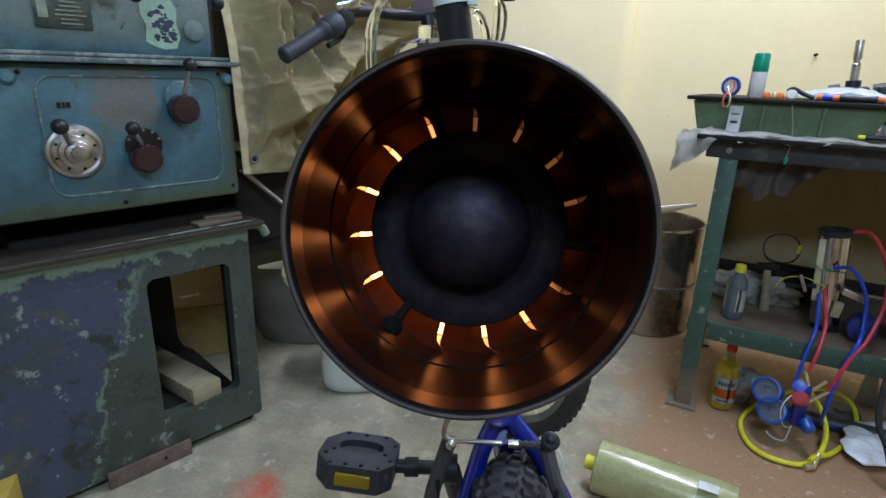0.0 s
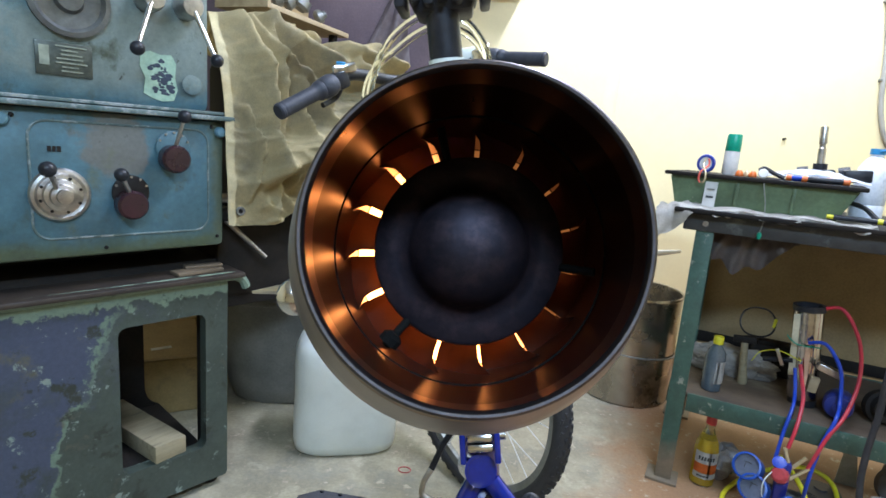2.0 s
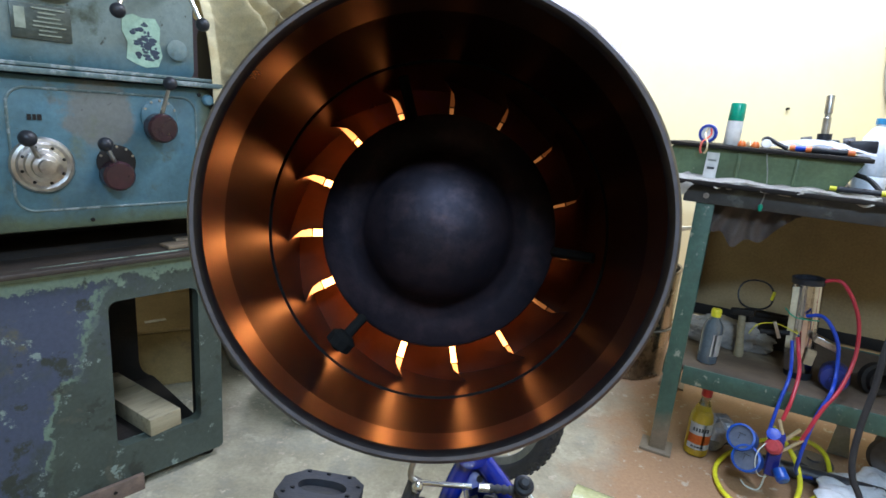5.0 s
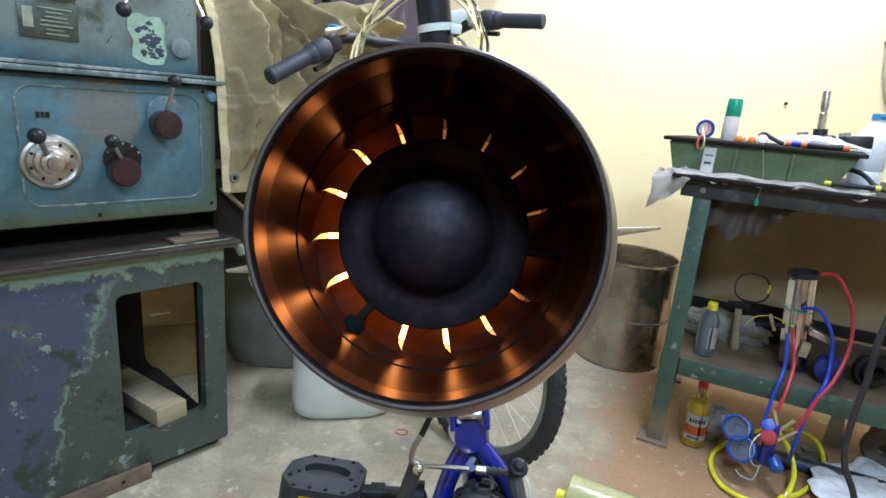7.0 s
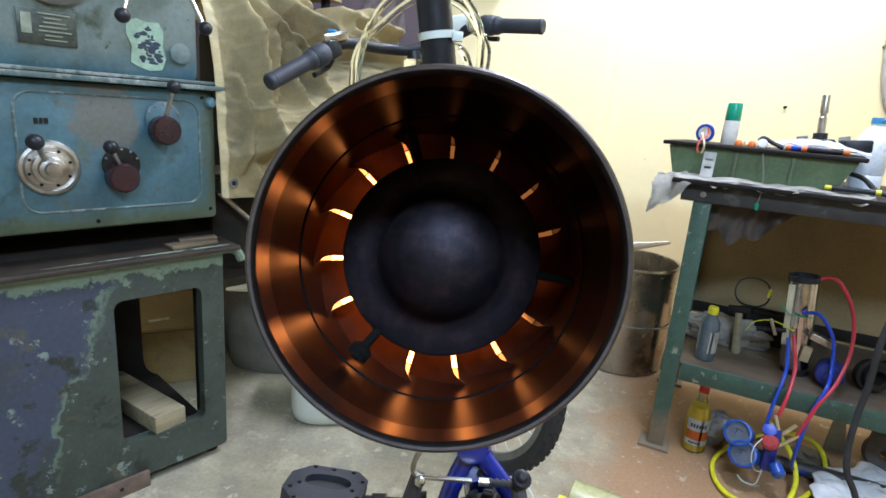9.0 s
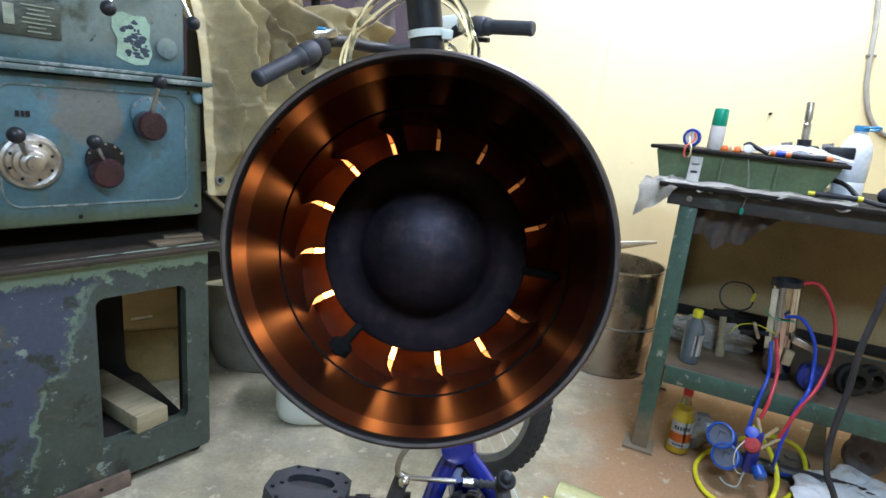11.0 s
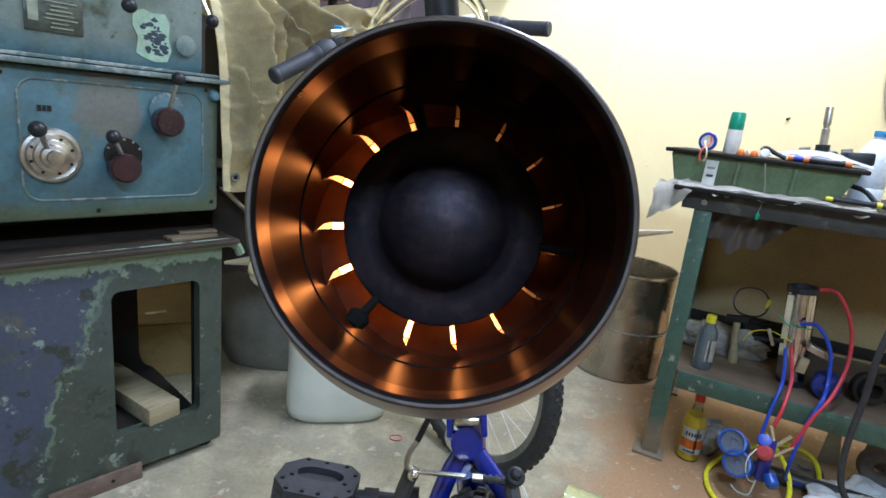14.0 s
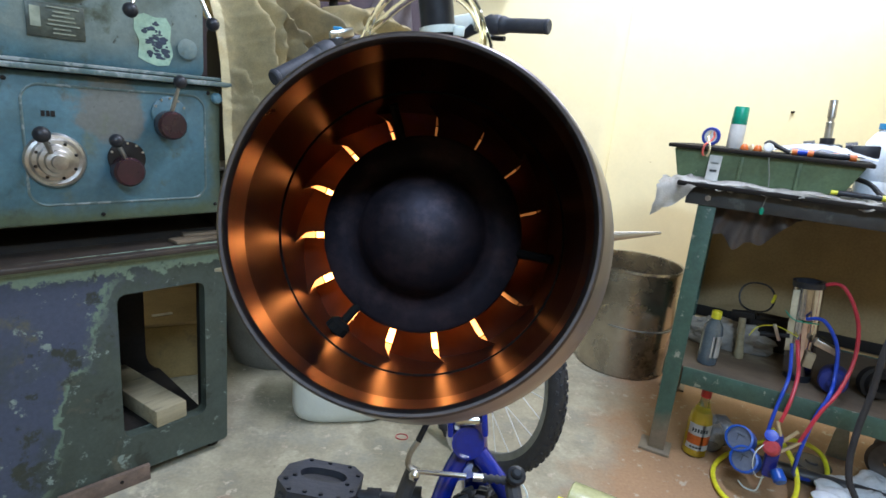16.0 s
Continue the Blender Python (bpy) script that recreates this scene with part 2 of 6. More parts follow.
M_orange = mat("orange_plastic", (0.75, 0.17, 0.03), rough=0.4, scale=20, bump=0.03)
M_teal = mat("green_cap", (0.0, 0.32, 0.20), rough=0.35, scale=20, bump=0.02)
M_oldcloth = mat("oily_grey_rag", (0.30, 0.28, 0.25), (0.20, 0.185, 0.165), rough=0.9, scale=12, bump=0.4, fine=260)
M_cloth = mat("grey_rag", (0.60, 0.58, 0.53), (0.46, 0.44, 0.40), rough=0.9, scale=12, bump=0.4, fine=260, c3=(0.40, 0.30, 0.22), scale3=5)
M_purple = mat("dusky_board", (0.12, 0.085, 0.10), (0.085, 0.06, 0.075), rough=0.7, scale=3)
M_clear = glass_mat("clear_plastic", (0.93, 0.94, 0.86), 0.06, 1.33)
M_film = mat("polythene_film", (0.85, 0.88, 0.93), (0.70, 0.75, 0.84), rough=0.25, scale=14, bump=0.4, fine=60)
M_oil = glass_mat("yellow_oil", (0.85, 0.55, 0.03), 0.03, 1.4)
M_jarglass = mat("olive_film", (0.40, 0.40, 0.20), (0.32, 0.32, 0.15), rough=0.18, scale=10, bump=0.15, coat=0.5)
M_blueglass = mat("smoky_bottle", (0.10, 0.13, 0.15), (0.06, 0.08, 0.10), rough=0.15, scale=8, bump=0.02, coat=0.6)
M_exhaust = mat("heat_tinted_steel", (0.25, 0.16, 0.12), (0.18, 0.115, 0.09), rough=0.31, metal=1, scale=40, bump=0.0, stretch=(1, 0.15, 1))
# same steel darkened: the less lit inner wall put into its colour
M_exhaust_shade = mat("shaded_tinted_steel", (0.11, 0.068, 0.053), (0.08, 0.050, 0.040), rough=0.31, metal=1, scale=40, bump=0.0, stretch=(1, 0.15, 1))
M_armgrey = mat("grey_brake_alloy", (0.055, 0.055, 0.062), rough=0.45, scale=30, bump=0.05)
# brown board; behind the bench it gives the colour of wall in shadow
M_board_shade = mat("brown_board_and_shaded_wall", (0.36, 0.265, 0.135), (0.28, 0.205, 0.105), rough=0.75, scale=4, c3=(0.24, 0.18, 0.11), scale3=3)
M_lip = mat("grey_steel_lip", (0.12, 0.105, 0.105), (0.075, 0.066, 0.068), rough=0.42, metal=1, scale=40, bump=0.04)
M_case = mat("brushed_case", (0.36, 0.325, 0.30), (0.26, 0.23, 0.21), rough=0.4, metal=0.9, scale=30, bump=0.05)
M_band = mat("brown_heat_band", (0.13, 0.092, 0.070), (0.08, 0.056, 0.045), rough=0.4, metal=0.9, scale=30, bump=0.05)
M_soot = mat("sooty_cone", (0.025, 0.021, 0.029), (0.013, 0.011, 0.016), c3=(0.050, 0.034, 0.040), scale3=110, lo3=0.46, hi3=0.66, rough=0.55, metal=0.8, scale=45, bump=0.05, fine=420)
M_vane = mat("turbine_vane", (0.20, 0.12, 0.085), (0.12, 0.075, 0.06), rough=0.45, metal=0.9, c3=(0.17, 0.10, 0.19), scale3=25, scale=60, bump=0.05)
M_flame = glow_mat("flame", (1.0, 0.34, 0.085), 20.0)
nt = M_flame.node_tree  # the fire burns unevenly round the ring
co, dt, mr = nt.nodes.new("ShaderNodeTexCoord"), nt.nodes.new("ShaderNodeVectorMath"), nt.nodes.new("ShaderNodeMapRange")
dt.operation = "DOT_PRODUCT"
dt.inputs[1].default_value = (-0.80, 0, -0.60)
mr.inputs["From Min"].default_value, mr.inputs["From Max"].default_value, mr.inputs["To Min"].default_value, mr.inputs["To Max"].default_value = -0.012, 0.030, 0.3, 22.0
nt.links.new(co.outputs["Object"], dt.inputs[0])
nt.links.new(dt.outputs["Value"], mr.inputs["Value"])
nt.links.new(mr.outputs[0], nt.nodes["Principled BSDF"].inputs["Emission Strength"])
M_face = mat("gauge_face", (0.12, 0.14, 0.19), rough=0.3, scale=20, bump=0.0)
M_plate = mat("nameplate_metal", (0.055, 0.065, 0.055), (0.085, 0.10, 0.080), rough=0.4, metal=0.4, scale=30)
M_ink = mat("dark_print", (0.035, 0.04, 0.042), rough=0.6, scale=30, bump=0)
M_mint = mat("mint_sticker", (0.30, 0.43, 0.32), (0.22, 0.34, 0.26), rough=0.6, scale=40)
M_navy = mat("navy_ink", (0.02, 0.035, 0.06), rough=0.6, scale=40)
M_ltblue = mat("light_blue_cap", (0.05, 0.32, 0.62), rough=0.35, scale=20, bump=0.02)
M_bluegrey = mat("blue_grey_button", (0.10, 0.20, 0.25), rough=0.35, scale=20)


# ---------- mesh tools ----------
def bx(bm, c, s, m=None, bev=0.0):
    """A box of size s about c, its edges bevelled."""
    got = bmesh.ops.create_cube(bm, size=1.0, matrix=(m or Matrix()) @ Matrix.Translation(c) @ Matrix.Diagonal((*s, 1)))
    if bev:
        es = list({e for v in got["verts"] for e in v.link_edges})
        bmesh.ops.bevel(bm, geom=es, offset=bev, segments=2, affect="EDGES", profile=0.5)


def axis_frame(p, q):
    d = Vector(q) - Vector(p)
    return Matrix.Translation(p) @ d.to_track_quat("Z", "Y").to_matrix().to_4x4(), d.length


def rod(bm, p, q, r, seg=14, r2=None):
    m, n = axis_frame(p, q)
    bmesh.ops.create_cone(bm, cap_ends=True, segments=seg, radius1=r, radius2=r if r2 is None else r2, depth=n, matrix=m @ Matrix.Translation((0, 0, n / 2)))


def spin(bm, profile, p, q, seg=32, closed=False):
    """Revolves (radius, height) pairs about the axis from p towards q."""
    m, _ = axis_frame(p, q)
    rings = []
    for r, h in profile:
        if r < 1e-6:
            rings.append([bm.verts.new(m @ Vector((0, 0, h)))])
        else:
            rings.append([bm.verts.new(m @ Vector((r * math.cos(2 * math.pi * i / seg), r * math.sin(2 * math.pi * i / seg), h))) for i in range(seg)])
    pairs = list(zip(rings, rings[1:])) + ([(rings[-1], rings[0])] if closed else [])
    for a, b in pairs:
        for i in range(seg):
            j = (i + 1) % seg
            if len(a) == 1 and len(b) == 1:
                continue
            if len(a) == 1:
                bm.faces.new((a[0], b[j], b[i]))
            elif len(b) == 1:
                bm.faces.new((a[i], a[j], b[0]))
            else:
                bm.faces.new((a[i], a[j], b[j], b[i]))


def ball(bm, c, r, seg=16, squash=(1, 1, 1), m=None):
    bmesh.ops.create_uvsphere(bm, u_segments=seg, v_segments=max(6, seg // 2), radius=r, matrix=(m or Matrix()) @ Matrix.Translation(c) @ Matrix.Diagonal((*squash, 1)))


def smooth_line(pts, n=8, loop=False):
    pts = [Vector(p) for p in pts]
    out = []
    count = len(pts) if loop else len(pts) - 1
    for i in range(count):
        if loop:
            p0, p1, p2, p3 = (pts[(i + k) % len(pts)] for k in (-1, 0, 1, 2))
        else:
            p0, p1, p2, p3 = pts[max(i - 1, 0)], pts[i], pts[i + 1], pts[min(i + 2, len(pts) - 1)]
        for k in range(n):
            t = k / n
            out.append(0.5 * ((2 * p1) + (p2 - p0) * t + (2 * p0 - 5 * p1 + 4 * p2 - p3) * t * t + (3 * p1 - p0 - 3 * p2 + p3) * t ** 3))
    if not loop:
        out.append(pts[-1])
    return out


def sweep(bm, pts, r, seg=8, n=8, loop=False):
    """A round tube along a smooth line."""
    line = smooth_line(pts, n, loop)
    rings, side = [], None
    for i, p in enumerate(line):
        a = line[i - 1] if (i or loop) else p
        b = line[(i + 1) % len(line)] if (i < len(line) - 1 or loop) else p
        d = (b - a).normalized()
        if side is None:
            side = d.orthogonal().normalized()
        side = (side - d * side.dot(d)).normalized()
        up = d.cross(side)
        rings.append([bm.verts.new(p + (side * math.cos(2 * math.pi * k / seg) + up * math.sin(2 * math.pi * k / seg)) * r) for k in range(seg)])
    for a, b in list(zip(rings, rings[1:])) + ([(rings[-1], rings[0])] if loop else []):
        for k in range(seg):
            bm.faces.new((a[k], a[(k + 1) % seg], b[(k + 1) % seg], b[k]))
    if not loop:
        bm.faces.new(rings[0][::-1])
        bm.faces.new(rings[-1])


def round_rect(x0, x1, z0, z1, r, n=5):
    out = []
    for cx, cz, a0 in ((x1 - r, z1 - r, 0), (x0 + r, z1 - r, 90), (x0 + r, z0 + r, 180), (x1 - r, z0 + r, 270)):
        for k in range(n + 1):
            a = math.radians(a0 + 90 * k / n)
            out.append((cx + r * math.cos(a), cz + r * math.sin(a)))
    return out


def even_loop(pts, gap):
    """The same closed outline with points at even steps."""
    out = []
    for (ax, az), (cx, cz) in zip(pts, pts[1:] + pts[:1]):
        n = max(1, round(math.hypot(cx - ax, cz - az) / gap))
        out += [(ax + (cx - ax) * k / n, az + (cz - az) * k / n) for k in range(n)]
    return out


def slab(bm, outer, holes, y0, y1):
    """An upright slab in the x-z plane from y0 to y1, with holes through it."""
    edges = []
    for loop in [outer] + list(holes):
        vs = [bm.verts.new((x, y0, z)) for x, z in loop]
        edges += [bm.edges.new((vs[i], vs[(i + 1) % len(vs)])) for i in range(len(vs))]
    got = bmesh.ops.triangle_fill(bm, edges=edges, use_beauty=True, use_dissolve=False)
    faces = [f for f in got["geom"] if isinstance(f, bmesh.types.BMFace)]
    ext = bmesh.ops.extrude_face_region(bm, geom=faces)
    bmesh.ops.translate(bm, verts=[v for v in ext["geom"] if isinstance(v, bmesh.types.BMVert)], vec=(0, y1 - y0, 0))


def finish(bm, material, smooth=35):
    bmesh.ops.recalc_face_normals(bm, faces=bm.faces)
    me = bpy.data.meshes.new("mesh")
    bm.to_mesh(me)
    bm.free()
    me.materials.append(material)
    if smooth:
        me.shade_smooth()
        me.set_sharp_from_angle(angle=radians(smooth))
    return me


def part(name, bm, material, parent=None, label="", smooth=35):
    ob = new(name, finish(bm, material, smooth))
    ob.parent = parent
    if label:
        ob["label"] = label
    return ob


def made(fn, *a, **k):
    bm = bmesh.new()
    fn(bm, *a, **k)
    return bm


def thing(name, m, label, category, group="", kind=""):
    ob = new(name)
    ob.empty_display_size = 0.05
    ob.matrix_world = m
    return tagged(ob, label, category, group, kind)


def solid(name, bm, material, label, category, group="", kind="", m=None, smooth=35):
    ob = part(name, bm, material, None, "", smooth)
    if m is not None:
        ob.matrix_world = m
    return tagged(ob, label, category, group, kind)


# ---------- the room ----------
bm = bmesh.new()
bx(bm, (0.6, 0.4, -0.05), (6.4, 6.4, 0.10))
solid("floor", bm, M_floor, "worn concrete floor with flaking brown paint", "floor", kind="structure")
WALL_Y = 2.95
bm = bmesh.new()
bx(bm, (0.6, WALL_Y + 0.1, 1.5), (6.4, 0.2, 3.0))
solid("wall_north", bm, M_wall, "yellow painted plaster wall with small stains", "wall", kind="structure")
bm = bmesh.new()
bx(bm, (0.30, WALL_Y - 0.05, 1.5), (1.06, 0.1, 3.0))
bmesh.ops.bevel(bm, geom=[e for e in bm.edges if abs(e.verts[0].co.z - e.verts[1].co.z) > 1 and e.verts[0].co.y < WALL_Y - 0.05], offset=0.085, segments=8, affect="EDGES", profile=0.5)
solid("wall_pier", bm, M_wall, "yellow plastered pier standing proud of the wall", "wall", kind="structure")
for nm, c, s in (("wall_west", (-2.5, 0.4, 1.5), (0.2, 4.9, 3.0)), ("wall_east", (2.75, 0.4, 1.5), (0.2, 4.9, 3.0)), ("wall_south", (0.6, -2.6, 1.5), (6.4, 0.2, 3.0))):
    bm = bmesh.new()
    bx(bm, c, s)
    solid(nm, bm, M_wall, "yellow painted plaster workshop wall", "wall", kind="structure")
bm = bmesh.new()
bx(bm, (0.6, 0.4, 3.05), (6.4, 6.4, 0.1))
solid("ceiling", bm, M_ceil, "whitewashed workshop ceiling", "ceiling", kind="structure")
bm = bmesh.new()
bx(bm, (0.6, WALL_Y - 0.011, 0.06), (6.3, 0.022, 0.12), bev=0.004)
solid("baseboard", bm, M_wall_low, "brown painted plinth along the foot of the wall", "baseboard", kind="structure")

# ---------- lathe ----------
L = Matrix.Translation((-0.497, 1.672, 0)) @ Matrix.Rotation(radians(50), 4, "Z")
lathe = thing("lathe", L, "old green enamelled metalworking lathe with worn paint", "lathe")


def lathe_part(name, bm, material, parent=None, label=""):
    ob = part(name, bm, material, parent or lathe, label)
    return ob


bm = bmesh.new()
hole = round_rect(-0.283, -0.063, 0.142, 0.548, 0.022)
slab(bm, round_rect(-0.66, 0.0, 0.03, 0.645, 0.012, 3), [hole], 0.0, 0.035)
lathe_part("pedestal_front", bm, M_ped, label="cast pedestal front with a window and chipped paint")
# back, sides, web and bottom are near black, unlike the painted front
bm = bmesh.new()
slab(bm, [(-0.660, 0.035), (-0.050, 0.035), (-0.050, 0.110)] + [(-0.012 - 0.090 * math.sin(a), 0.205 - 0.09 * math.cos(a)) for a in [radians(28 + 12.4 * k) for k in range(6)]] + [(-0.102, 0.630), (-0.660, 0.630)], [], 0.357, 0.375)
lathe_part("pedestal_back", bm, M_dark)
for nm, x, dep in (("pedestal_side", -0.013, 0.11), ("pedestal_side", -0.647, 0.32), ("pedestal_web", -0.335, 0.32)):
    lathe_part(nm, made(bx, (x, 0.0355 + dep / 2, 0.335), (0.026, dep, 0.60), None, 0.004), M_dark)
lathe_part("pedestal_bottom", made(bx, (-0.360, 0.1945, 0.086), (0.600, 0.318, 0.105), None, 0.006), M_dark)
bm = bmesh.new()
sweep(bm, [(-0.66, -0.004, 0.645), (-0.3, -0.006, 0.647), (-0.02, -0.006, 0.648), (0.035, -0.004, 0.640), (0.055, -0.002, 0.61)], 0.013, 8)
lathe_part("drip_lip", bm, M_ped)
lathe_part("chip_pan", made(bx, (-0.32, 0.20, 0.652), (0.72, 0.46, 0.014), None, 0.004), mat("oily_pan", (0.045, 0.033, 0.025), (0.026, 0.02, 0.017), rough=0.5, scale=6))
bm = bmesh.new()
bx(bm, (-0.335, -0.006, 0.022), (0.215, 0.012, 0.05), Matrix.Rotation(radians(0), 4, "Y"), 0.002)
lathe_part("foot_plate", bm, mat("rusty_strip", (0.16, 0.11, 0.085), (0.10, 0.07, 0.055), rough=0.6, scale=20), label="rusty steel strip with a bolt hole")
lathe_part("bolt_hole", made(rod, (-0.30, -0.0135, 0.024), (-0.30, -0.008, 0.024), 0.005, 10), M_dark)
for x in (-0.03, -0.60):
    lathe_part("foot", made(rod, (x, 0.05, 0.0), (x, 0.05, 0.04), 0.022, 12), M_dark)
    lathe_part("foot", made(rod, (x, 0.30, 0.0), (x, 0.30, 0.04), 0.022, 12), M_dark)
# bed and back part over the pan
lathe_part("bed", made(bx, (0.42, 0.24, 0.60), (1.9, 0.30, 0.16), None, 0.01), M_dark)
lathe_part("spindle_base", made(bx, (-0.36, 0.31, 0.70), (0.66, 0.16, 0.09), None, 0.01), M_dark)
# feed gearbox
bm = bmesh.new()
bx(bm, (-0.36, 0.14, 0.905), (0.70, 0.28, 0.335), None, 0.014)
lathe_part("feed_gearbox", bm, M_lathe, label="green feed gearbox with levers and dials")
bm = bmesh.new()
sweep(bm, [(x, 0.0005, z) for x, z in even_loop(round_rect(-0.440, -0.055, 0.785, 1.045, 0.035, 8), 0.008)], 0.0030, 8, 1, True)
lathe_part("panel_rim", bm, M_edge)
bm = bmesh.new()
bx(bm, (-0.36, 0.125, 1.079), (0.735, 0.30, 0.012), None, 0.003)
bx(bm, (-0.36, 0.13, 1.091), (0.71, 0.29, 0.008), None, 0.002)
lathe_part("cover_plate", bm, M_edge, label="projecting cover plate edge")
bm = bmesh.new()
bx(bm, (-0.40, 0.17, 1.30), (0.71, 0.33, 0.42), None, 0.02)
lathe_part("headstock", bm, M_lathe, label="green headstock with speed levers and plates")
# selector dial
bm = bmesh.new()
spin(bm, [(0, 0), (0.058, 0), (0.060, 0.006), (0.056, 0.012), (0.050, 0.014), (0.044, 0.010), (0.036, 0.012), (0.034, 0.022), (0.026, 0.025), (0.024, 0.034), (0.016, 0.037), (0.015, 0.048), (0, 0.050)], (-0.388, 0, 0.885), (-0.388, -1, 0.885), 36)
dial = lathe_part("selector_dial", bm, M_steel, label="bright turned steel selector dial")
for k in range(8):
    a = k * math.pi / 4 + 0.3
    lathe_part("dial_mark", made(rod, (-0.388 + 0.040 * math.cos(a), -0.011, 0.885 + 0.040 * math.sin(a)), (-0.388 + 0.040 * math.cos(a), -0.0125, 0.885 + 0.040 * math.sin(a)), 0.0035, 8), M_dark, dial)


def lever(base, tip, r, ball_r, parent):
    ob = lathe_part("lever", made(rod, base, tip, r, 10, r * 0.75), M_steel, parent)
    lathe_part("ball_knob", made(ball, tip, ball_r, 18), M_black, parent, "black ball knob")


lever((-0.40, -0.030, 0.905), (-0.426, -0.085, 0.948), 0.0055, 0.0165, lathe)


def bakelite(x, z, tip):
    sel = lathe_part("selector_plate", made(spin, [(0, 0), (0.041, 0), (0.041, 0.005), (0.036, 0.008), (0, 0.008)], (x + 0.008, 0, z + 0.026), (x + 0.008, -1, z + 0.026), 28), M_dark if z < 0.9 else M_lathe)
    bm = bmesh.new()
    spin(bm, [(0, 0.006), (0.030, 0.006), (0.034, 0.016), (0.034, 0.044), (0.029, 0.050), (0, 0.051)], (x, 0, z), (x, -1, z), 28)
    lathe_part("selector_knob", bm, M_knob, sel, "maroon bakelite knob")
    lever((x, -0.03, z + 0.02), tip, 0.0055, 0.0155, lathe)
    for k in range(5):
        a = math.radians(25 + 32 * k)
        lathe_part("index_stud", made(rod, (x + 0.008 + 0.037 * math.cos(a), -0.006, z + 0.026 + 0.037 * math.sin(a)), (x + 0.008 + 0.037 * math.cos(a), -0.0095, z + 0.026 + 0.037 * math.sin(a)), 0.003, 8), M_steel, sel)


bakelite(-0.252, 0.862, (-0.287, -0.078, 0.937))
bakelite(-0.152, 0.972, (-0.146, -0.078, 1.076))
lathe_part("push_button", made(spin, [(0, 0), (0.014, 0), (0.014, 0.008), (0.010, 0.013), (0, 0.014)], (-0.024, 0, 1.043), (-0.024, -1, 1.043), 18), M_bluegrey, label="round blue-grey button")
lathe_part("push_button", made(spin, [(0, 0), (0.014, 0), (0.014, 0.008), (0.010, 0.013), (0, 0.014)], (-0.485, 0, 1.043), (-0.485, -1, 1.043), 18), M_bluegrey)
for x, z in ((-0.045, 1.055), (-0.465, 1.052), (-0.03, 0.765), (-0.30, 0.757), (-0.60, 0.76)):
    lathe_part("screw", made(ball, (x, 0.0, z), 0.005, 8), M_dark)
bm = bmesh.new()
for k, w in enumerate((0.007, 0.006, 0.008)):
    bx(bm, (-0.403 + k * 0.009, 0.0, 0.985), (w, 0.003, 0.012))
lathe_part("dial_figures", bm, M_dark)
# headstock furniture
bm = bmesh.new()
bx(bm, (-0.365, 0.003, 1.175), (0.105, 0.004, 0.068), None, 0.001)
plate = lathe_part("nameplate", bm, M_plate, label="worn stamped maker plate")
bm = bmesh.new()
bx(bm, (-0.402, 0.0005, 1.180), (0.018, 0.003, 0.040))
for k in range(7):
    bx(bm, (-0.352 - 0.003 * (k % 2), 0.0007, 1.202 - 0.0085 * k), (0.058 - 0.009 * (k * 3 % 4), 0.003, 0.0028))
lathe_part("print_bar", bm, mat("worn_pale_print", (0.26, 0.29, 0.22), (0.14, 0.16, 0.12), rough=0.5, scale=60), plate)
bm = bmesh.new()
slab(bm, [(-0.212, 1.214), (-0.19, 1.222), (-0.168, 1.216), (-0.142, 1.219), (-0.131, 1.20), (-0.134, 1.165), (-0.128, 1.138), (-0.138, 1.112), (-0.165, 1.108), (-0.188, 1.114), (-0.207, 1.124), (-0.203, 1.16), (-0.214, 1.185)], [], 0.0035, 0.006)
sticker = lathe_part("sticker", bm, M_mint, label="mint green patch of scraped label")
rs = random.Random(4)
for k in range(46):
    a, q = rs.uniform(0, 6.28), rs.random() ** 0.6
    c = (-0.168 + 0.031 * q * math.cos(a) + 0.002, 0.0036, 1.160 + 0.044 * q * math.sin(a))
    lathe_part("smudge", made(ball, c, 1.0, 8, (rs.uniform(0.003, 0.010), 0.0007, rs.uniform(0.002, 0.006))), M_navy, sticker)
lathe_part("handwheel", made(spin, [(0.070, 0.0), (0.078, 0.004), (0.078, 0.012), (0.068, 0.014), (0.060, 0.006), (0.03, 0.004), (0.024, 0.016), (0.0, 0.018)], (-0.352, 0.005, 1.300), (-0.352, -1, 1.300), 36), mat("tarnished_disc", (0.10, 0.105, 0.10), (0.16, 0.17, 0.165), rough=0.35, metal=0.6, scale=14), label="round tarnished cover disc")
for hx, hz, tx, tz in ((-0.196, 1.335, -0.253, 1.213), (-0.108, 1.335, -0.076, 1.213)):
    hub = lathe_part("lever_hub", made(spin, [(0, 0), (0.030, 0), (0.030, 0.03), (0.024, 0.05), (0, 0.052)], (hx, 0.004, hz), (hx, -1, hz), 24), M_steel)
    lathe_part("lever_arm", made(rod, (hx, -0.035, hz), (tx, -0.095, tz), 0.0065, 12, 0.005), M_chrome, hub)
    lathe_part("ball_knob", made(ball, (tx, -0.097, tz), 0.0155, 18), M_black, hub, "black ball knob")
bm = bmesh.new()
spin(bm, [(0.0, 0), (0.022, 0), (0.024, 0.006), (0.014, 0.008), (0, 0.008)], (-0.095, 0.004, 1.155), (-0.095, -1, 1.155), 20)
lathe_part("oil_sight", bm, M_lathe)
# carriage lever hanging at the end of the gearbox
bm = bmesh.new()
rod(bm, (0.0, 0.05, 0.815), (0.118, 0.0, 0.69), 0.008, 10, 0.006)
lathe_part("apron_lever", bm, M_steel)
lathe_part("lever_boss", made(rod, (-0.01, 0.05, 0.825), (0.03, 0.05, 0.80), 0.018, 14), M_dark)
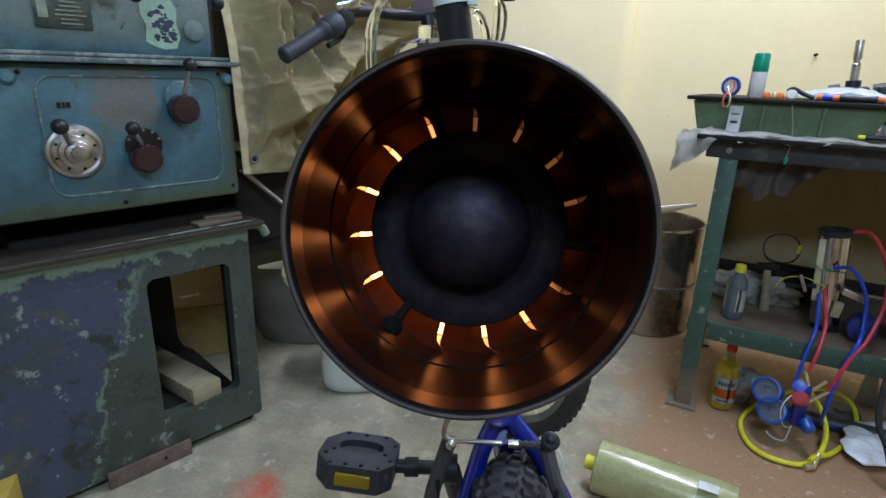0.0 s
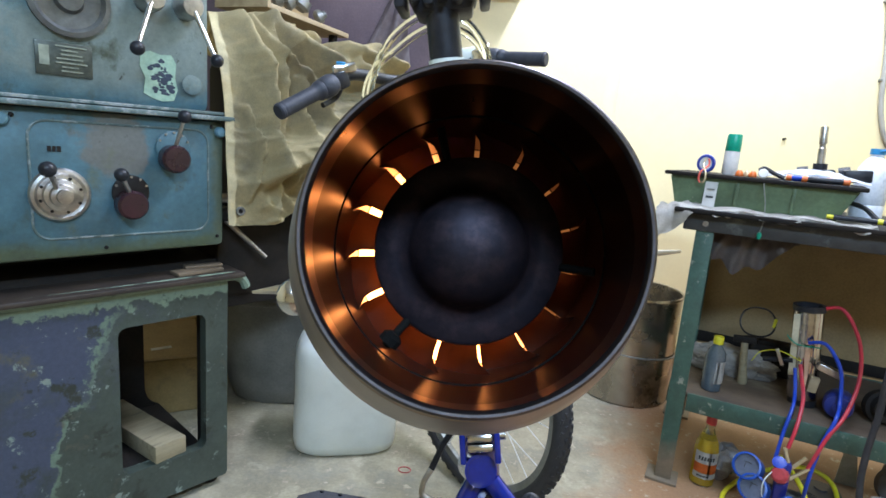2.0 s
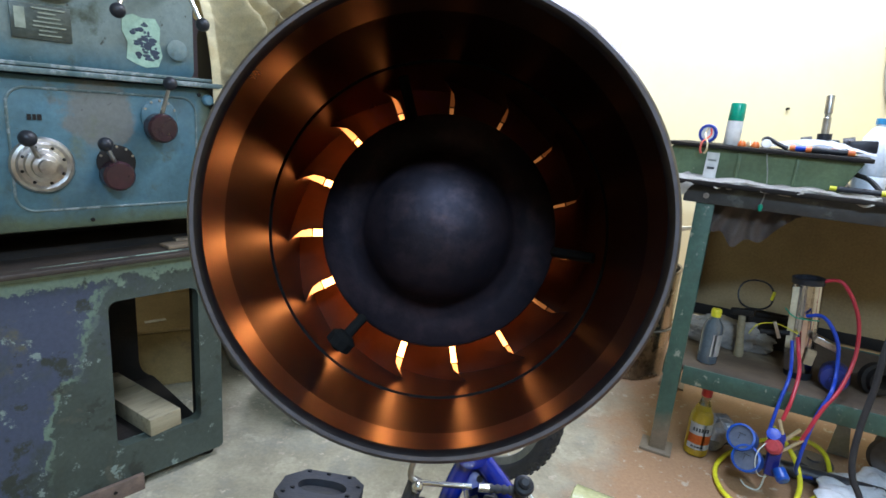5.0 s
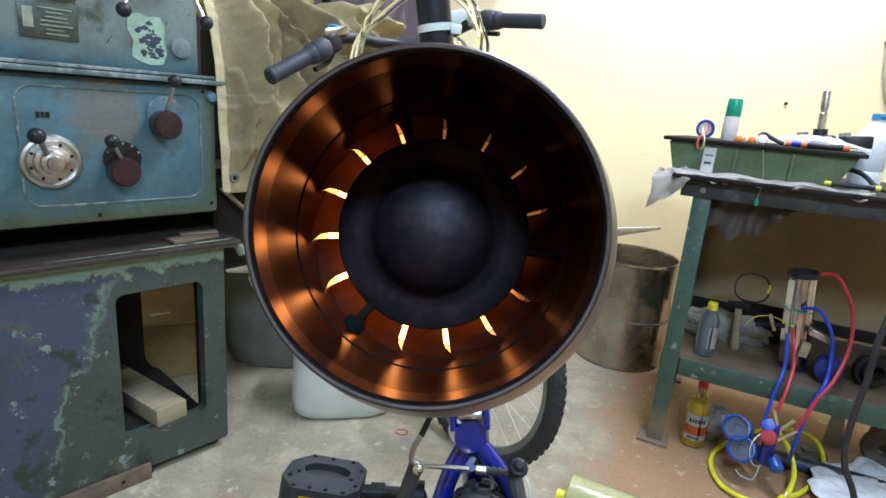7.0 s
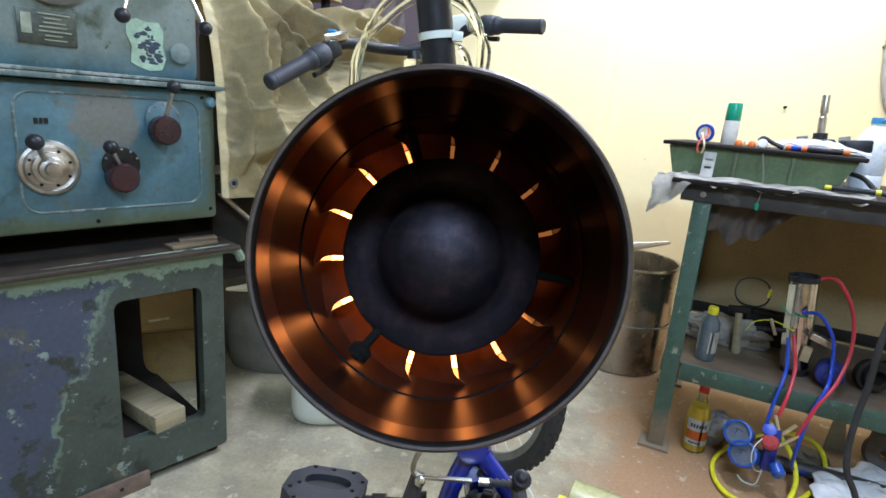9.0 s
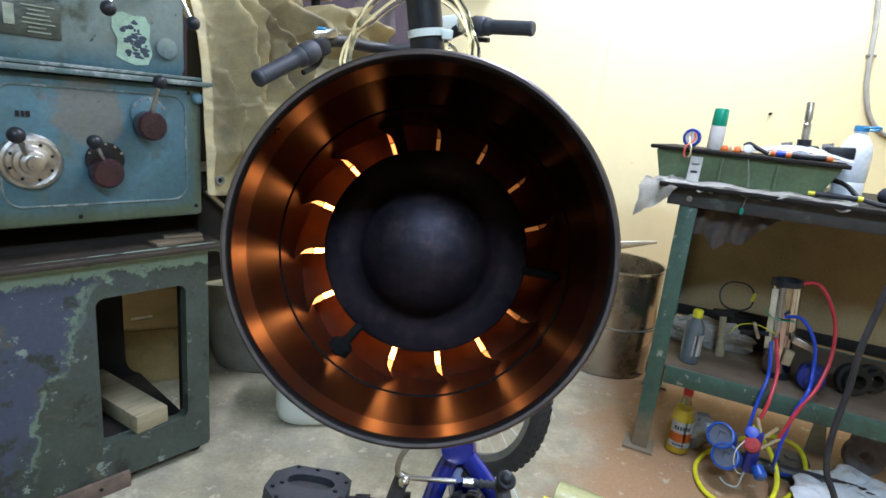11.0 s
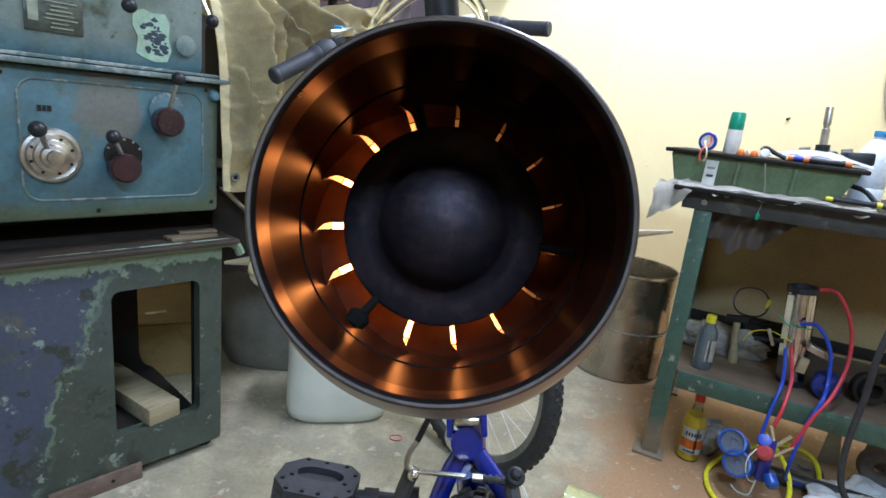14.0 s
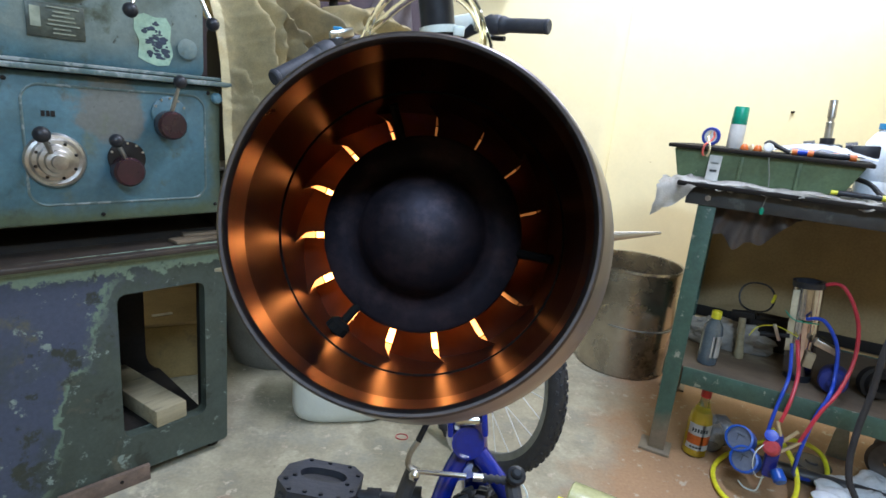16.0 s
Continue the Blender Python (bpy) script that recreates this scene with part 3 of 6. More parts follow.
lathe_part("lead_screw", made(rod, (0.0, 0.06, 0.86), (0.75, 0.06, 0.86), 0.014, 12), M_steel)
# made deep and near black for the shadow below the bed
lathe_part("bed_front_shade", made(bx, (0.48, 0.20, 0.685), (0.94, 0.24, 0.25), None, 0.01), M_dark)

# timber offcut lying through the pedestal window
bm = bmesh.new()
bx(bm, (0, 0.176, 0.025), (0.088, 0.350, 0.05), None, 0.003)
solid("timber_block", bm, M_wood, "raw squared timber offcut lying in the pedestal window", "timber", m=L @ Matrix.Translation((-0.158, 0.004, 0.1425)) @ Matrix.Rotation(radians(8.5), 4, "Z") @ Matrix.Rotation(radians(-1.5), 4, "X"))
bm = bmesh.new()
bx(bm, (0, 0, 0.0), (0.13, 0.05, 0.010), Matrix.Rotation(radians(6), 4, "Z"), 0.002)
bx(bm, (0.02, 0.015, 0.009), (0.10, 0.03, 0.008), Matrix.Rotation(radians(-9), 4, "Z"), 0.002)
solid("wood_scrap", bm, mat("oily_scrap_wood", (0.17, 0.125, 0.08), (0.10, 0.075, 0.05), rough=0.6, scale=9, stretch=(1, 6, 6)), "thin wood scraps lying on the chip pan", "scrap wood", m=L @ Matrix.Translation((-0.07, 0.035, 0.6645)))

# ---------- canvas sheet over the lathe's bed ----------
def drape(bm, nx=240, nz=190, hem=False):
    """A sheet hanging over the carriage: an uneven top line, long folds, a short return over the top."""
    top = [(-0.03, 1.345), (0.10, 1.345), (0.22, 1.325), (0.32, 1.30), (0.42, 1.33), (0.53, 1.355), (0.62, 1.30), (0.72, 1.20), (0.85, 1.10), (1.0, 1.04)]
    low = [(-0.03, 0.80), (0.03, 0.79), (0.12, 0.785), (0.22, 0.83), (0.33, 0.885), (0.5, 0.90), (0.7, 0.86), (1.0, 0.84)]

    def at_line(line, x):
        for (a, za), (b, zb) in zip(line, line[1:]):
            if x <= b:
                k = (x - a) / (b - a)
                k = k * k * (3 - 2 * k)
                return za + (zb - za) * k
        return line[-1][1]

    def ridge(x, z, along, across, turn, seed):
        c, sn = math.cos(turn), math.sin(turn)
        a, b = (x * c + z * sn) * along, (-x * sn + z * c) * across
        return 1 - 2 * abs(noise.noise(Vector((a, b, seed)))) ** 0.8

    def fold(p, line, width, height):
        """Height of one creased fold along a line; it falls off steeper on its lower side."""
        best = 0.0
        for (ax, az), (cx, cz) in zip(line, line[1:]):
            d, o = Vector((cx - ax, cz - az)), p - Vector((ax, az))
            k = max(0.0, min(1.0, o.dot(d) / d.length_squared))
            away = o - d * k
            w = width * (0.74 + 0.30 * away.y / (away.length + 1e-4))
            q = min(1.0, away.length / w)
            best = max(best, height * (0.5 + 0.5 * math.cos(math.pi * q ** 0.85)))
        return best

    folds = [
        ([(0.015, 1.345), (0.058, 1.17), (0.072, 1.01), (0.090, 0.915)], 0.060, 0.050),
        ([(0.090, 0.915), (0.167, 0.954), (0.327, 1.093), (0.52, 1.15)], 0.085, 0.048),
        ([(0.085, 1.355), (0.184, 1.285), (0.294, 1.222), (0.46, 1.19), (0.7, 1.08)], 0.070, 0.062),
        ([(0.19, 1.325), (0.36, 1.315), (0.46, 1.30), (0.58, 1.27)], 0.050, 0.045),
        ([(0.13, 1.23), (0.19, 1.15), (0.27, 1.11)], 0.028, 0.020),
        ([(0.105, 1.33), (0.125, 1.12), (0.105, 0.92)], 0.030, 0.032),
        ([(0.165, 1.22), (0.205, 1.02), (0.165, 0.89)], 0.032, 0.028),
        ([(0.055, 1.34), (0.11, 1.25), (0.20, 1.18), (0.31, 1.01)], 0.040, 0.038),
        ([(0.02, 1.10), (0.05, 0.98), (0.045, 0.86)], 0.022, 0.020),
        ([(0.10, 1.10), (0.15, 1.02), (0.24, 1.00)], 0.030, 0.014),
        ([(0.10, 0.93), (0.13, 0.86), (0.12, 0.80)], 0.030, 0.016),
        ([(0.19, 0.955), (0.21, 0.915), (0.31, 0.93)], 0.035, 0.020),
        ([(0.25, 1.335), (0.31, 1.27), (0.36, 1.24)], 0.024, 0.018),
        ([(0.41, 1.335), (0.43, 1.27), (0.50, 1.22)], 0.026, 0.020),
        ([(0.53, 1.345), (0.56, 1.28), (0.66, 1.18)], 0.030, 0.024)]
    rows = []
    for j in range(nz + 1):
        v = j / nz
        row = []
        for i in range(8 if hem else nx + 1):
            x = -0.032 + 0.028 * v + 0.80 * i / nx
            zt, zl = at_line(top, x), at_line(low, x)
            zt += 0.016 * noise.noise(Vector((x * 9, 0, 7)))
            if v < 0.14:  # over the top, from the back to the brow
                k = v / 0.14
                y = 0.40 - 0.34 * k
                z = zt - 0.07 * (1 - k) ** 2 + 0.02 * noise.noise(Vector((x * 8, y * 8, 1)))
                f = 0.4 * k
            else:
                k = (v - 0.14) / 0.86
                z = zt + (zl - zt) * k
                y = 0.06 - 0.07 * math.sin(min(1, k * 2.2) * math.pi / 2)
                f = min(1, 3 * k + 0.4)
            p = Vector((x + 0.012 * noise.noise(Vector((x * 11, z * 11, 5))), z + 0.012 * noise.noise(Vector((x * 11, z * 11, 8)))))
            hs = sorted((fold(p, *q) for q in folds), reverse=True)
            d = 1.75 * hs[0] + 0.7 * hs[1]
            wx, wz = x + 0.03 * noise.noise(Vector((x * 6, z * 6, 21))), z + 0.03 * noise.noise(Vector((x * 6, z * 6, 33)))
            d += 0.015 * ridge(wx, wz, 4, 15, -0.75, 2.0) + 0.012 * ridge(wx, wz, 13, 6, 0.45, 9.0) + 0.007 * ridge(wx, wz, 9, 24, -0.2, 4.0) + 0.004 * ridge(wx, wz, 34, 28, 1.1, 6.0)
            calm = min(1.0, max(0.0, (Vector((x - 0.030, z - 0.832)).length - 0.02) / 0.05))
            d *= calm * min(1.0, 0.12 + (x + 0.032 - 0.028 * v) / 0.07)
            row.append(bm.verts.new((x + 0.2 * d, y - d * f, z + 0.3 * d)))
        rows.append(row)
    for a, b in zip(rows, rows[1:]):
        for i in range(len(a) - 1):
            bm.faces.new((a[i], a[i + 1], b[i + 1], b[i]))
    if hem:  # the doubled edge alone, a little proud
        keep = {v for row in rows[27:] for v in row[:7]}
        bmesh.ops.delete(bm, geom=[v for v in bm.verts if v not in keep], context="VERTS")
        bmesh.ops.translate(bm, vec=(-0.001, -0.0034, 0), verts=bm.verts)
    bmesh.ops.solidify(bm, geom=bm.faces[:], thickness=0.003)


cover = thing("canvas_cover", L, "crumpled khaki canvas thrown over the lathe's carriage", "cover")
part("sheet", made(drape), M_tarp, cover, smooth=60)
part("hem", made(drape, 240, 190, True), M_tarp, cover, smooth=60)
part("eyelet", made(spin, [(0.006, 0), (0.007, 0.003), (0.011, 0.004), (0.0135, 0.001), (0.0135, 0), (0.006, 0)], (0.030, -0.0135, 0.832), (0.030, -1, 0.832), 20, True), M_dull, cover, "dull metal eyelet")
part("eyelet_hole", made(rod, (0.030, -0.0128, 0.832), (0.030, -0.0145, 0.832), 0.0062, 16), M_dark, cover)
bm = bmesh.new()
bx(bm, (0.42, 0.26, 1.02), (0.62, 0.26, 0.52), None, 0.05)
lathe_part("carriage", bm, M_dark)

# added box: its brown stands for the shadowed room seen through the pedestal
bm = bmesh.new()
slab(bm, [(-0.25, 0.0), (0.25, 0.0), (0.25, 0.215), (-0.25, 0.215)], [], -0.2, 0.2)
bmesh.ops.bevel(bm, geom=bm.edges[:], offset=0.006, segments=2, affect="EDGES")
low_box = thing("low_box", Matrix.Translation((-1.098, 2.13, 0)) @ Matrix.Rotation(radians(29.4), 4, "Z"), "low ochre-brown box added behind the lathe for the shaded room", "box")
part("box_body", bm, mat("ochre_board", (0.30, 0.215, 0.085), (0.22, 0.155, 0.06), rough=0.8, scale=5, c3=(0.14, 0.10, 0.05), scale3=4), low_box)
part("lid_board", made(bx, (0.0, -0.01, 0.222), (0.52, 0.40, 0.012), None, 0.003), M_board_shade, low_box)
part("paper_scrap", made(bx, (0.10, -0.15, 0.2305), (0.07, 0.02, 0.003), Matrix.Rotation(0.2, 4, "Z"), 0.001), M_paper, low_box, "pale paper scrap")

# crate with metal parts behind the canvas, against a dark cabinet
bm = bmesh.new()
bx(bm, (-1.06, 2.75, 0.55), (1.90, 0.40, 1.10), None, 0.01)
bx(bm, (-1.06, 2.735, 0.40), (1.90, 0.42, 0.04), None, 0.006)
solid("wall_ledge", bm, M_wall_low, "plastered ledge along the foot of the wall, browned for its shade", "wall", kind="structure")
bm = bmesh.new()
bx(bm, (0, 0, 0.55), (1.55, 0.03, 1.10), None, 0.006)
back = solid("backing_board", bm, M_purple, "dusky purple-brown board standing on the wall ledge", "board", m=Matrix.Translation((-0.80, 2.83, 1.1025)))
C = Matrix.Translation((-0.585, 2.434, 1.46)) @ Matrix.Rotation(radians(72), 4, "Z")
crate = thing("wooden_crate", C, "tan wooden rack box, open along its side, holding metal parts", "crate")
part("bottom_board", made(bx, (0, 0, 0.009), (0.52, 0.22, 0.018), None, 0.002), M_tan, crate)
part("end_board", made(bx, (-0.269, 0.0, 0.15), (0.018, 0.224, 0.30), None, 0.002), M_tan, crate)
part("side_board", made(bx, (0, 0.101, 0.159), (0.516, 0.018, 0.28), None, 0.002), M_board_shade, crate)
for y in (-0.07, 0.07):
    part("leg_post", made(rod, (0.20, y, -0.358), (0.20, y, 0.001), 0.018), M_dark, crate)
for x, s, up in ((-0.19, 0.036, 0.2), (-0.115, 0.034, 0.6), (-0.03, 0.040, 1.2), (0.09, 0.028, 0.4)):
    bm = bmesh.new()
    spin(bm, [(0, 0), (s * 0.7, 0), (s, s * 0.3), (s * 0.9, s), (s * 0.5, s * 1.15), (s * 0.5, s * 1.6), (0.3 * s, s * 1.7), (0, s * 1.7)], (0, 0, 0), (0.5, -0.5, up), 18)
    solid("metal_fitting", bm, M_dull, "grey cast metal fitting lying in the crate", "fitting", "fittings in the crate", m=C @ Matrix.Translation((x, -0.055, 0.018 + 0.9 * s)))
bm = bmesh.new()
vs = []
for j in range(15):
    row = []
    for i in range(13):
        u, v = i / 12, j / 14
        w = 0.03 + 0.20 * v
        row.append(bm.verts.new((-0.16 + (u - 0.5) * w - 0.05 * v, 0.012 * math.sin(u * 14 + v * 5), 0.40 - 0.36 * v)))
    vs.append(row)
for a, b in zip(vs, vs[1:]):
    for i in range(12):
        bm.faces.new((a[i], a[i + 1], b[i + 1], b[i]))
bmesh.ops.solidify(bm, geom=bm.faces[:], thickness=0.002)
solid("polythene_sheet", bm, mat("dusty_film", (0.30, 0.25, 0.26), (0.22, 0.18, 0.19), rough=0.35, scale=8, bump=0.3, fine=40), "dusty translucent polythene hanging on the board", "plastic sheet", m=Matrix.Translation((-0.05, 2.79, 1.34)), smooth=60)

bm = bmesh.new()
bx(bm, (0, -0.11, 0.010), (0.30, 0.22, 0.020), None, 0.003)
solid("wall_shelf", bm, mat("pinkish_board", (0.50, 0.34, 0.26), (0.42, 0.28, 0.21), rough=0.7, scale=5), "small pinkish-brown board shelf on the wall pier", "shelf", m=Matrix.Translation((0.19, WALL_Y - 0.1, 1.748)))

# ---------- bicycle ----------
lean = 0.150
bike = thing("bicycle", Matrix.Translation((0.30, 0.467, 0)), "blue mountain bicycle on knobbly tyres, leaning slightly", "bicycle")
OFF = Vector((0.30, 0.467, 0))


def P(x, y, z):
    return Vector((x, y, z)) - OFF


def bike_part(name, bm, material, parent=None, label=""):
    """Parts of the bicycle are given in its own space; a sub-part hangs from a part that stands at the bicycle's base."""
    return part(name, bm, material, parent or bike, label)


def wheel(axle, fwd, up, R, width, rear):
    f, u = Vector(fwd).normalized(), Vector(up).normalized()
    u = (u - f * u.dot(f)).normalized()
    s = f.cross(u)
    c = P(*axle)
    W = Matrix(((s.x, f.x, u.x, c.x), (s.y, f.y, u.y, c.y), (s.z, f.z, u.z, c.z), (0, 0, 0, 1)))
    root = new("rear_wheel" if rear else "front_wheel")
    root.parent = bike
    root.matrix_local = W
    root.empty_display_size = 0.05
    # tyre: torus with tread blocks
    bm = bmesh.new()
    seg, r = 72, width / 2 - 0.004
    spin(bm, [(R - 0.004 - r + r * math.cos(a) * 1.0, r * math.sin(a)) for a in [2 * math.pi * k / 16 for k in range(16)]], (0, 0, 0), (1, 0, 0), seg, True)
    part("tyre", bm, M_rubber, root, "black knobbly tyre")
    bm = bmesh.new()
    vv, ff = [], []
    count = 96 if rear else 66
    for k in range(count):
        a = 2 * math.pi * k / count
        for lane, (off, tilt) in enumerate(((-0.72, 0.7), (-0.30, 0.25), (0.10, -0.1), (0.42, -0.35), (0.78, -0.75))):
            aa = a + (0.5 if lane % 2 else 0) * 2 * math.pi / count
            ang = off * 1.25
            rr, xx = R - 0.004 - r + r * math.cos(ang), r * math.sin(ang)
            m = Matrix.Rotation(aa, 4, "X") @ Matrix.Translation((xx, 0, rr)) @ Matrix.Rotation(ang, 4, "Y") @ Matrix.Rotation(0.25 * (1 if lane % 2 else -1), 4, "Z")
            n0 = len(vv)
            for dx, dy, dz in ((-1, -1, -1), (1, -1, -1), (1, 1, -1), (-1, 1, -1), (-.8, -.8, 1), (.8, -.8, 1), (.8, .8, 1), (-.8, .8, 1)):
                vv.append(m @ Vector((dx * width * (0.072 if rear else 0.070), dy * (0.0062 if rear else 0.007), dz * (0.0035 if rear else 0.003))))
            ff += [tuple(n0 + i for i in q) for q in ((4, 5, 6, 7), (0, 1, 5, 4), (1, 2, 6, 5), (2, 3, 7, 6), (3, 0, 4, 7))]
    me = bpy.data.meshes.new("tread")
    me.from_pydata(vv, [], ff)
    me.materials.append(M_rubber)
    tr = new("tread", me)
    tr.parent = root
    tr["kind"] = "stuff"
    rim_r = R - width + 0.006
    bm = bmesh.new()
    spin(bm, [(rim_r, -0.014), (rim_r + 0.008, -0.013), (rim_r + 0.008, 0.013), (rim_r, 0.014), (rim_r - 0.016, 0.008), (rim_r - 0.018, 0), (rim_r - 0.016, -0.008)], (0, 0, 0), (1, 0, 0), 64, True)
    part("rim", bm, M_black if rear else M_dull, root)
    part("hub", made(spin, [(0, -0.05), (0.022, -0.045), (0.024, -0.035), (0.014, -0.03), (0.014, 0.03), (0.024, 0.035), (0.022, 0.045), (0, 0.05)], (0, 0, 0), (1, 0, 0), 18), M_steel, root)
    for k in range(28):
        a = 2 * math.pi * k / 28
        b = a + (0.45 if k % 4 < 2 else -0.45)
        x = 0.034 if k % 2 else -0.034
        sp = made(rod, (x, 0.022 * math.cos(b), 0.022 * math.sin(b)), (0, (rim_r - 0.014) * math.cos(a), (rim_r - 0.014) * math.sin(a)), 0.0014, 5)
        part("spoke", sp, M_spoke, root)
    return root


RW = 0.375
wheel((0.290 - RW * lean, 0.515, RW * 0.989), (0.10, 1, 0), (-lean, 0, 1), RW, 0.080, True)
FA = (0.240, 1.75, 0.357)
wheel(FA, (-0.8, 1, 0), (-0.04, 0, 1), 0.36, 0.056, False)

# frame tubes
st_low, st_top = P(0.262, 0.80, 0.33), P(0.176, 0.705, 0.825)
bike_part("seat_tube", made(rod, st_low, st_top, 0.0165, 18), M_blue)
bike_part("top_tube", made(rod, P(0.180, 0.72, 0.775), P(0.085, 1.50, 0.90), 0.0175, 18), M_blue)
bike_part("down_tube", made(rod, st_low, P(0.115, 1.55, 0.80), 0.020, 18), M_blue)
bike_part("head_tube", made(rod, P(0.122, 1.565, 0.775), P(0.075, 1.50, 0.94), 0.021, 18), M_blue)
bike_part("fork_crown", made(bx, (0, 0, 0), (0.12, 0.05, 0.035), Matrix.Translation(P(0.125, 1.57, 0.765)) @ Matrix.Rotation(radians(37), 4, 'Z'), 0.012), M_black)
for dx in (-0.055, 0.055):
    bike_part("fork_leg", made(rod, P(0.125 + dx * 0.80, 1.57 + dx * 0.60, 0.765), P(FA[0] + dx * 0.80, FA[1] + dx * 0.60, FA[2]), 0.015, 14), M_black)
bm = bmesh.new()
rod(bm, P(0.179, 0.72, 0.740), P(0.1855, 0.672, 0.763), 0.0158, 28)
bmesh.ops.bevel(bm, geom=[e for e in bm.edges if e.calc_face_angle(0) > 1], offset=0.003, segments=2, affect="EDGES")
bike_part("stay_cap", bm, M_blue, label="round blue end of the seat-stay yoke")
axle_c = P(0.30 - RW * lean, 0.515, RW)
for sx, nm in ((-1, "l"), (1, "r")):
    bm = bmesh.new()
    a = P(0.190 + sx * 0.008, 0.690, 0.742)
    sweep(bm, [a, P(0.200 + sx * 0.036, 0.668, 0.700), P(0.212 + sx * 0.060, 0.625, 0.62), axle_c + Vector((sx * 0.068, 0.0, 0.0))], 0.0095, 12, 8)
    bike_part("seat_stay", bm, M_blue)
    bike_part("chain_stay", made(rod, P(0.262 + sx * 0.03, 0.80, 0.33), axle_c + Vector((sx * 0.068, 0, 0)), 0.010, 12), M_blue)
bm = bmesh.new()
slab(bm, [(-0.036, -0.030), (-0.012, 0.020), (0.012, 0.020), (0.036, -0.030), (0.018, -0.014), (0.0, -0.008), (-0.018, -0.014)], [], -0.005, 0.005)
bmesh.ops.bevel(bm, geom=[e for e in bm.edges if e.calc_face_angle(0) > 1], offset=0.002, segments=2, affect="EDGES")
bmesh.ops.transform(bm, matrix=Matrix.Translation(P(0.196, 0.692, 0.722)) @ Matrix.Rotation(radians(-38), 4, "X"), verts=bm.verts)
bike_part("stay_bridge", bm, M_blue, label="glossy blue brake bridge")
bike_part("bridge_hole", made(rod, P(0.196, 0.684, 0.726), P(0.196, 0.692, 0.722), 0.003, 10), M_dark)
# brake
for sx in (-1, 1):
    bm = bmesh.new()
    top = P(0.181 + sx * 0.044, 0.634, 0.758)
    sweep(bm, [top, top + Vector((sx * 0.008, -0.012, -0.026)), top + Vector((sx * 0.018 + 0.003, -0.020, -0.060)), top + Vector((sx * 0.016 + 0.008, -0.016, -0.105))], 0.0072, 10, 8)
    bike_part("brake_arm", bm, M_armgrey)
    bm = bmesh.new()
    bx(bm, (0, 0, 0), (0.004, 0.004, 0.022), Matrix.Translation(top + Vector((sx * 0.010 + 0.001, -0.022, -0.042))), 0.0015)
    bike_part("arm_slot", bm, M_dark)
    bike_part("brake_shoe", made(bx, P(0.200 + sx * 0.034, 0.63, 0.69), (0.012, 0.055, 0.014), Matrix(), 0.004), M_rubber)
tl, trr = P(0.138, 0.626, 0.760), P(0.224, 0.630, 0.770)
bike_part("pinch_bolt", made(ball, tl + Vector((0, -0.006, 0)), 0.0052, 14), M_chrome, label="chrome pinch bolt")
bm = bmesh.new()
rod(bm, tl, tl + Vector((0.046, 0, 0.001)), 0.0024, 12)
rod(bm, tl + Vector((0.052, 0, 0.001)), tl + Vector((0.062, 0, 0.001)), 0.0038, 12)
bike_part("noodle", bm, M_chrome, label="chrome cable guide")
bm = bmesh.new()
for k in range(9):
    rod(bm, tl + Vector((0.061 + 0.0028 * k, 0, 0.001)), tl + Vector((0.0638 + 0.0028 * k, 0, 0.001)), 0.0040 - 0.0010 * (k % 2), 12)
bike_part("cable_boot", bm, M_rubber)
bike_part("brake_cable", made(rod, tl + Vector((0.08, 0, 0.001)), trr, 0.0011, 6), M_chrome)
bm = bmesh.new()
spin(bm, [(0, -0.004), (0.0078, -0.004), (0.0088, 0.0), (0.0075, 0.003), (0.005, 0.004), (0.005, 0.008), (0.003, 0.0095), (0, 0.0095)], trr + Vector((0.003, -0.008, 0)), trr + Vector((0.003, -0.03, 0.03)), 18)
bike_part("arm_bolt", bm, M_black)
bm = bmesh.new()
sweep(bm, [tl, tl + Vector((-0.0065, 0.001, 0.005)), tl + Vector((-0.0055, 0.006, 0.014)), tl + Vector((0.0, 0.012, 0.022))], 0.0027, 10)
bike_part("noodle_bend", bm, M_steel)
bike_part("cable_housing", made(sweep, [tl + Vector((0.0, 0.012, 0.022)), tl + Vector((0.008, 0.022, 0.040)), tl + Vector((0.018, 0.035, 0.062)), P(0.165, 0.72, 0.89), P(0.150, 0.90, 0.93), P(0.11, 1.28, 1.02)], 0.0028, 8), M_black)
bike_part("loose_wire", made(sweep, [trr + Vector((0.004, 0, -0.006)), trr + Vector((0.016, -0.004, -0.022)), trr + Vector((0.014, -0.006, -0.050))], 0.0009, 5), M_white_pl)
# seat post, collar, saddle
bm = bmesh.new()
rod(bm, P(0.178, 0.706, 0.812), P(0.172, 0.704, 0.845), 0.0195, 20)
bike_part("seat_collar", bm, M_black)
bm = bmesh.new()
for k in range(3):
    bx(bm, (0, 0, 0.009 * (k - 1)), (0.026, 0.022, 0.0082), Matrix.Translation(P(0.1815, 0.684, 0.792)) @ Matrix.Rotation(-0.15, 4, "Y") @ Matrix.Rotation(-0.35, 4, "X"), 0.003)
rod(bm, P(0.165, 0.686, 0.790), P(0.206, 0.686, 0.796), 0.0048, 12)
bike_part("collar_bolt", bm, M_chrome, label="chrome seat clamp with a cross bolt")
for sx in (-1, 1):
    bike_part("clamp_cheek", made(bx, (sx * 0.0165, -0.001, -0.002), (0.006, 0.030, 0.040), Matrix.Translation(P(0.1815, 0.686, 0.790)) @ Matrix.Rotation(-0.15, 4, "Y") @ Matrix.Rotation(-0.35, 4, "X"), 0.002), M_blue)
post_a, post_b = P(0.173, 0.705, 0.84), P(0.113, 0.70, 1.182)
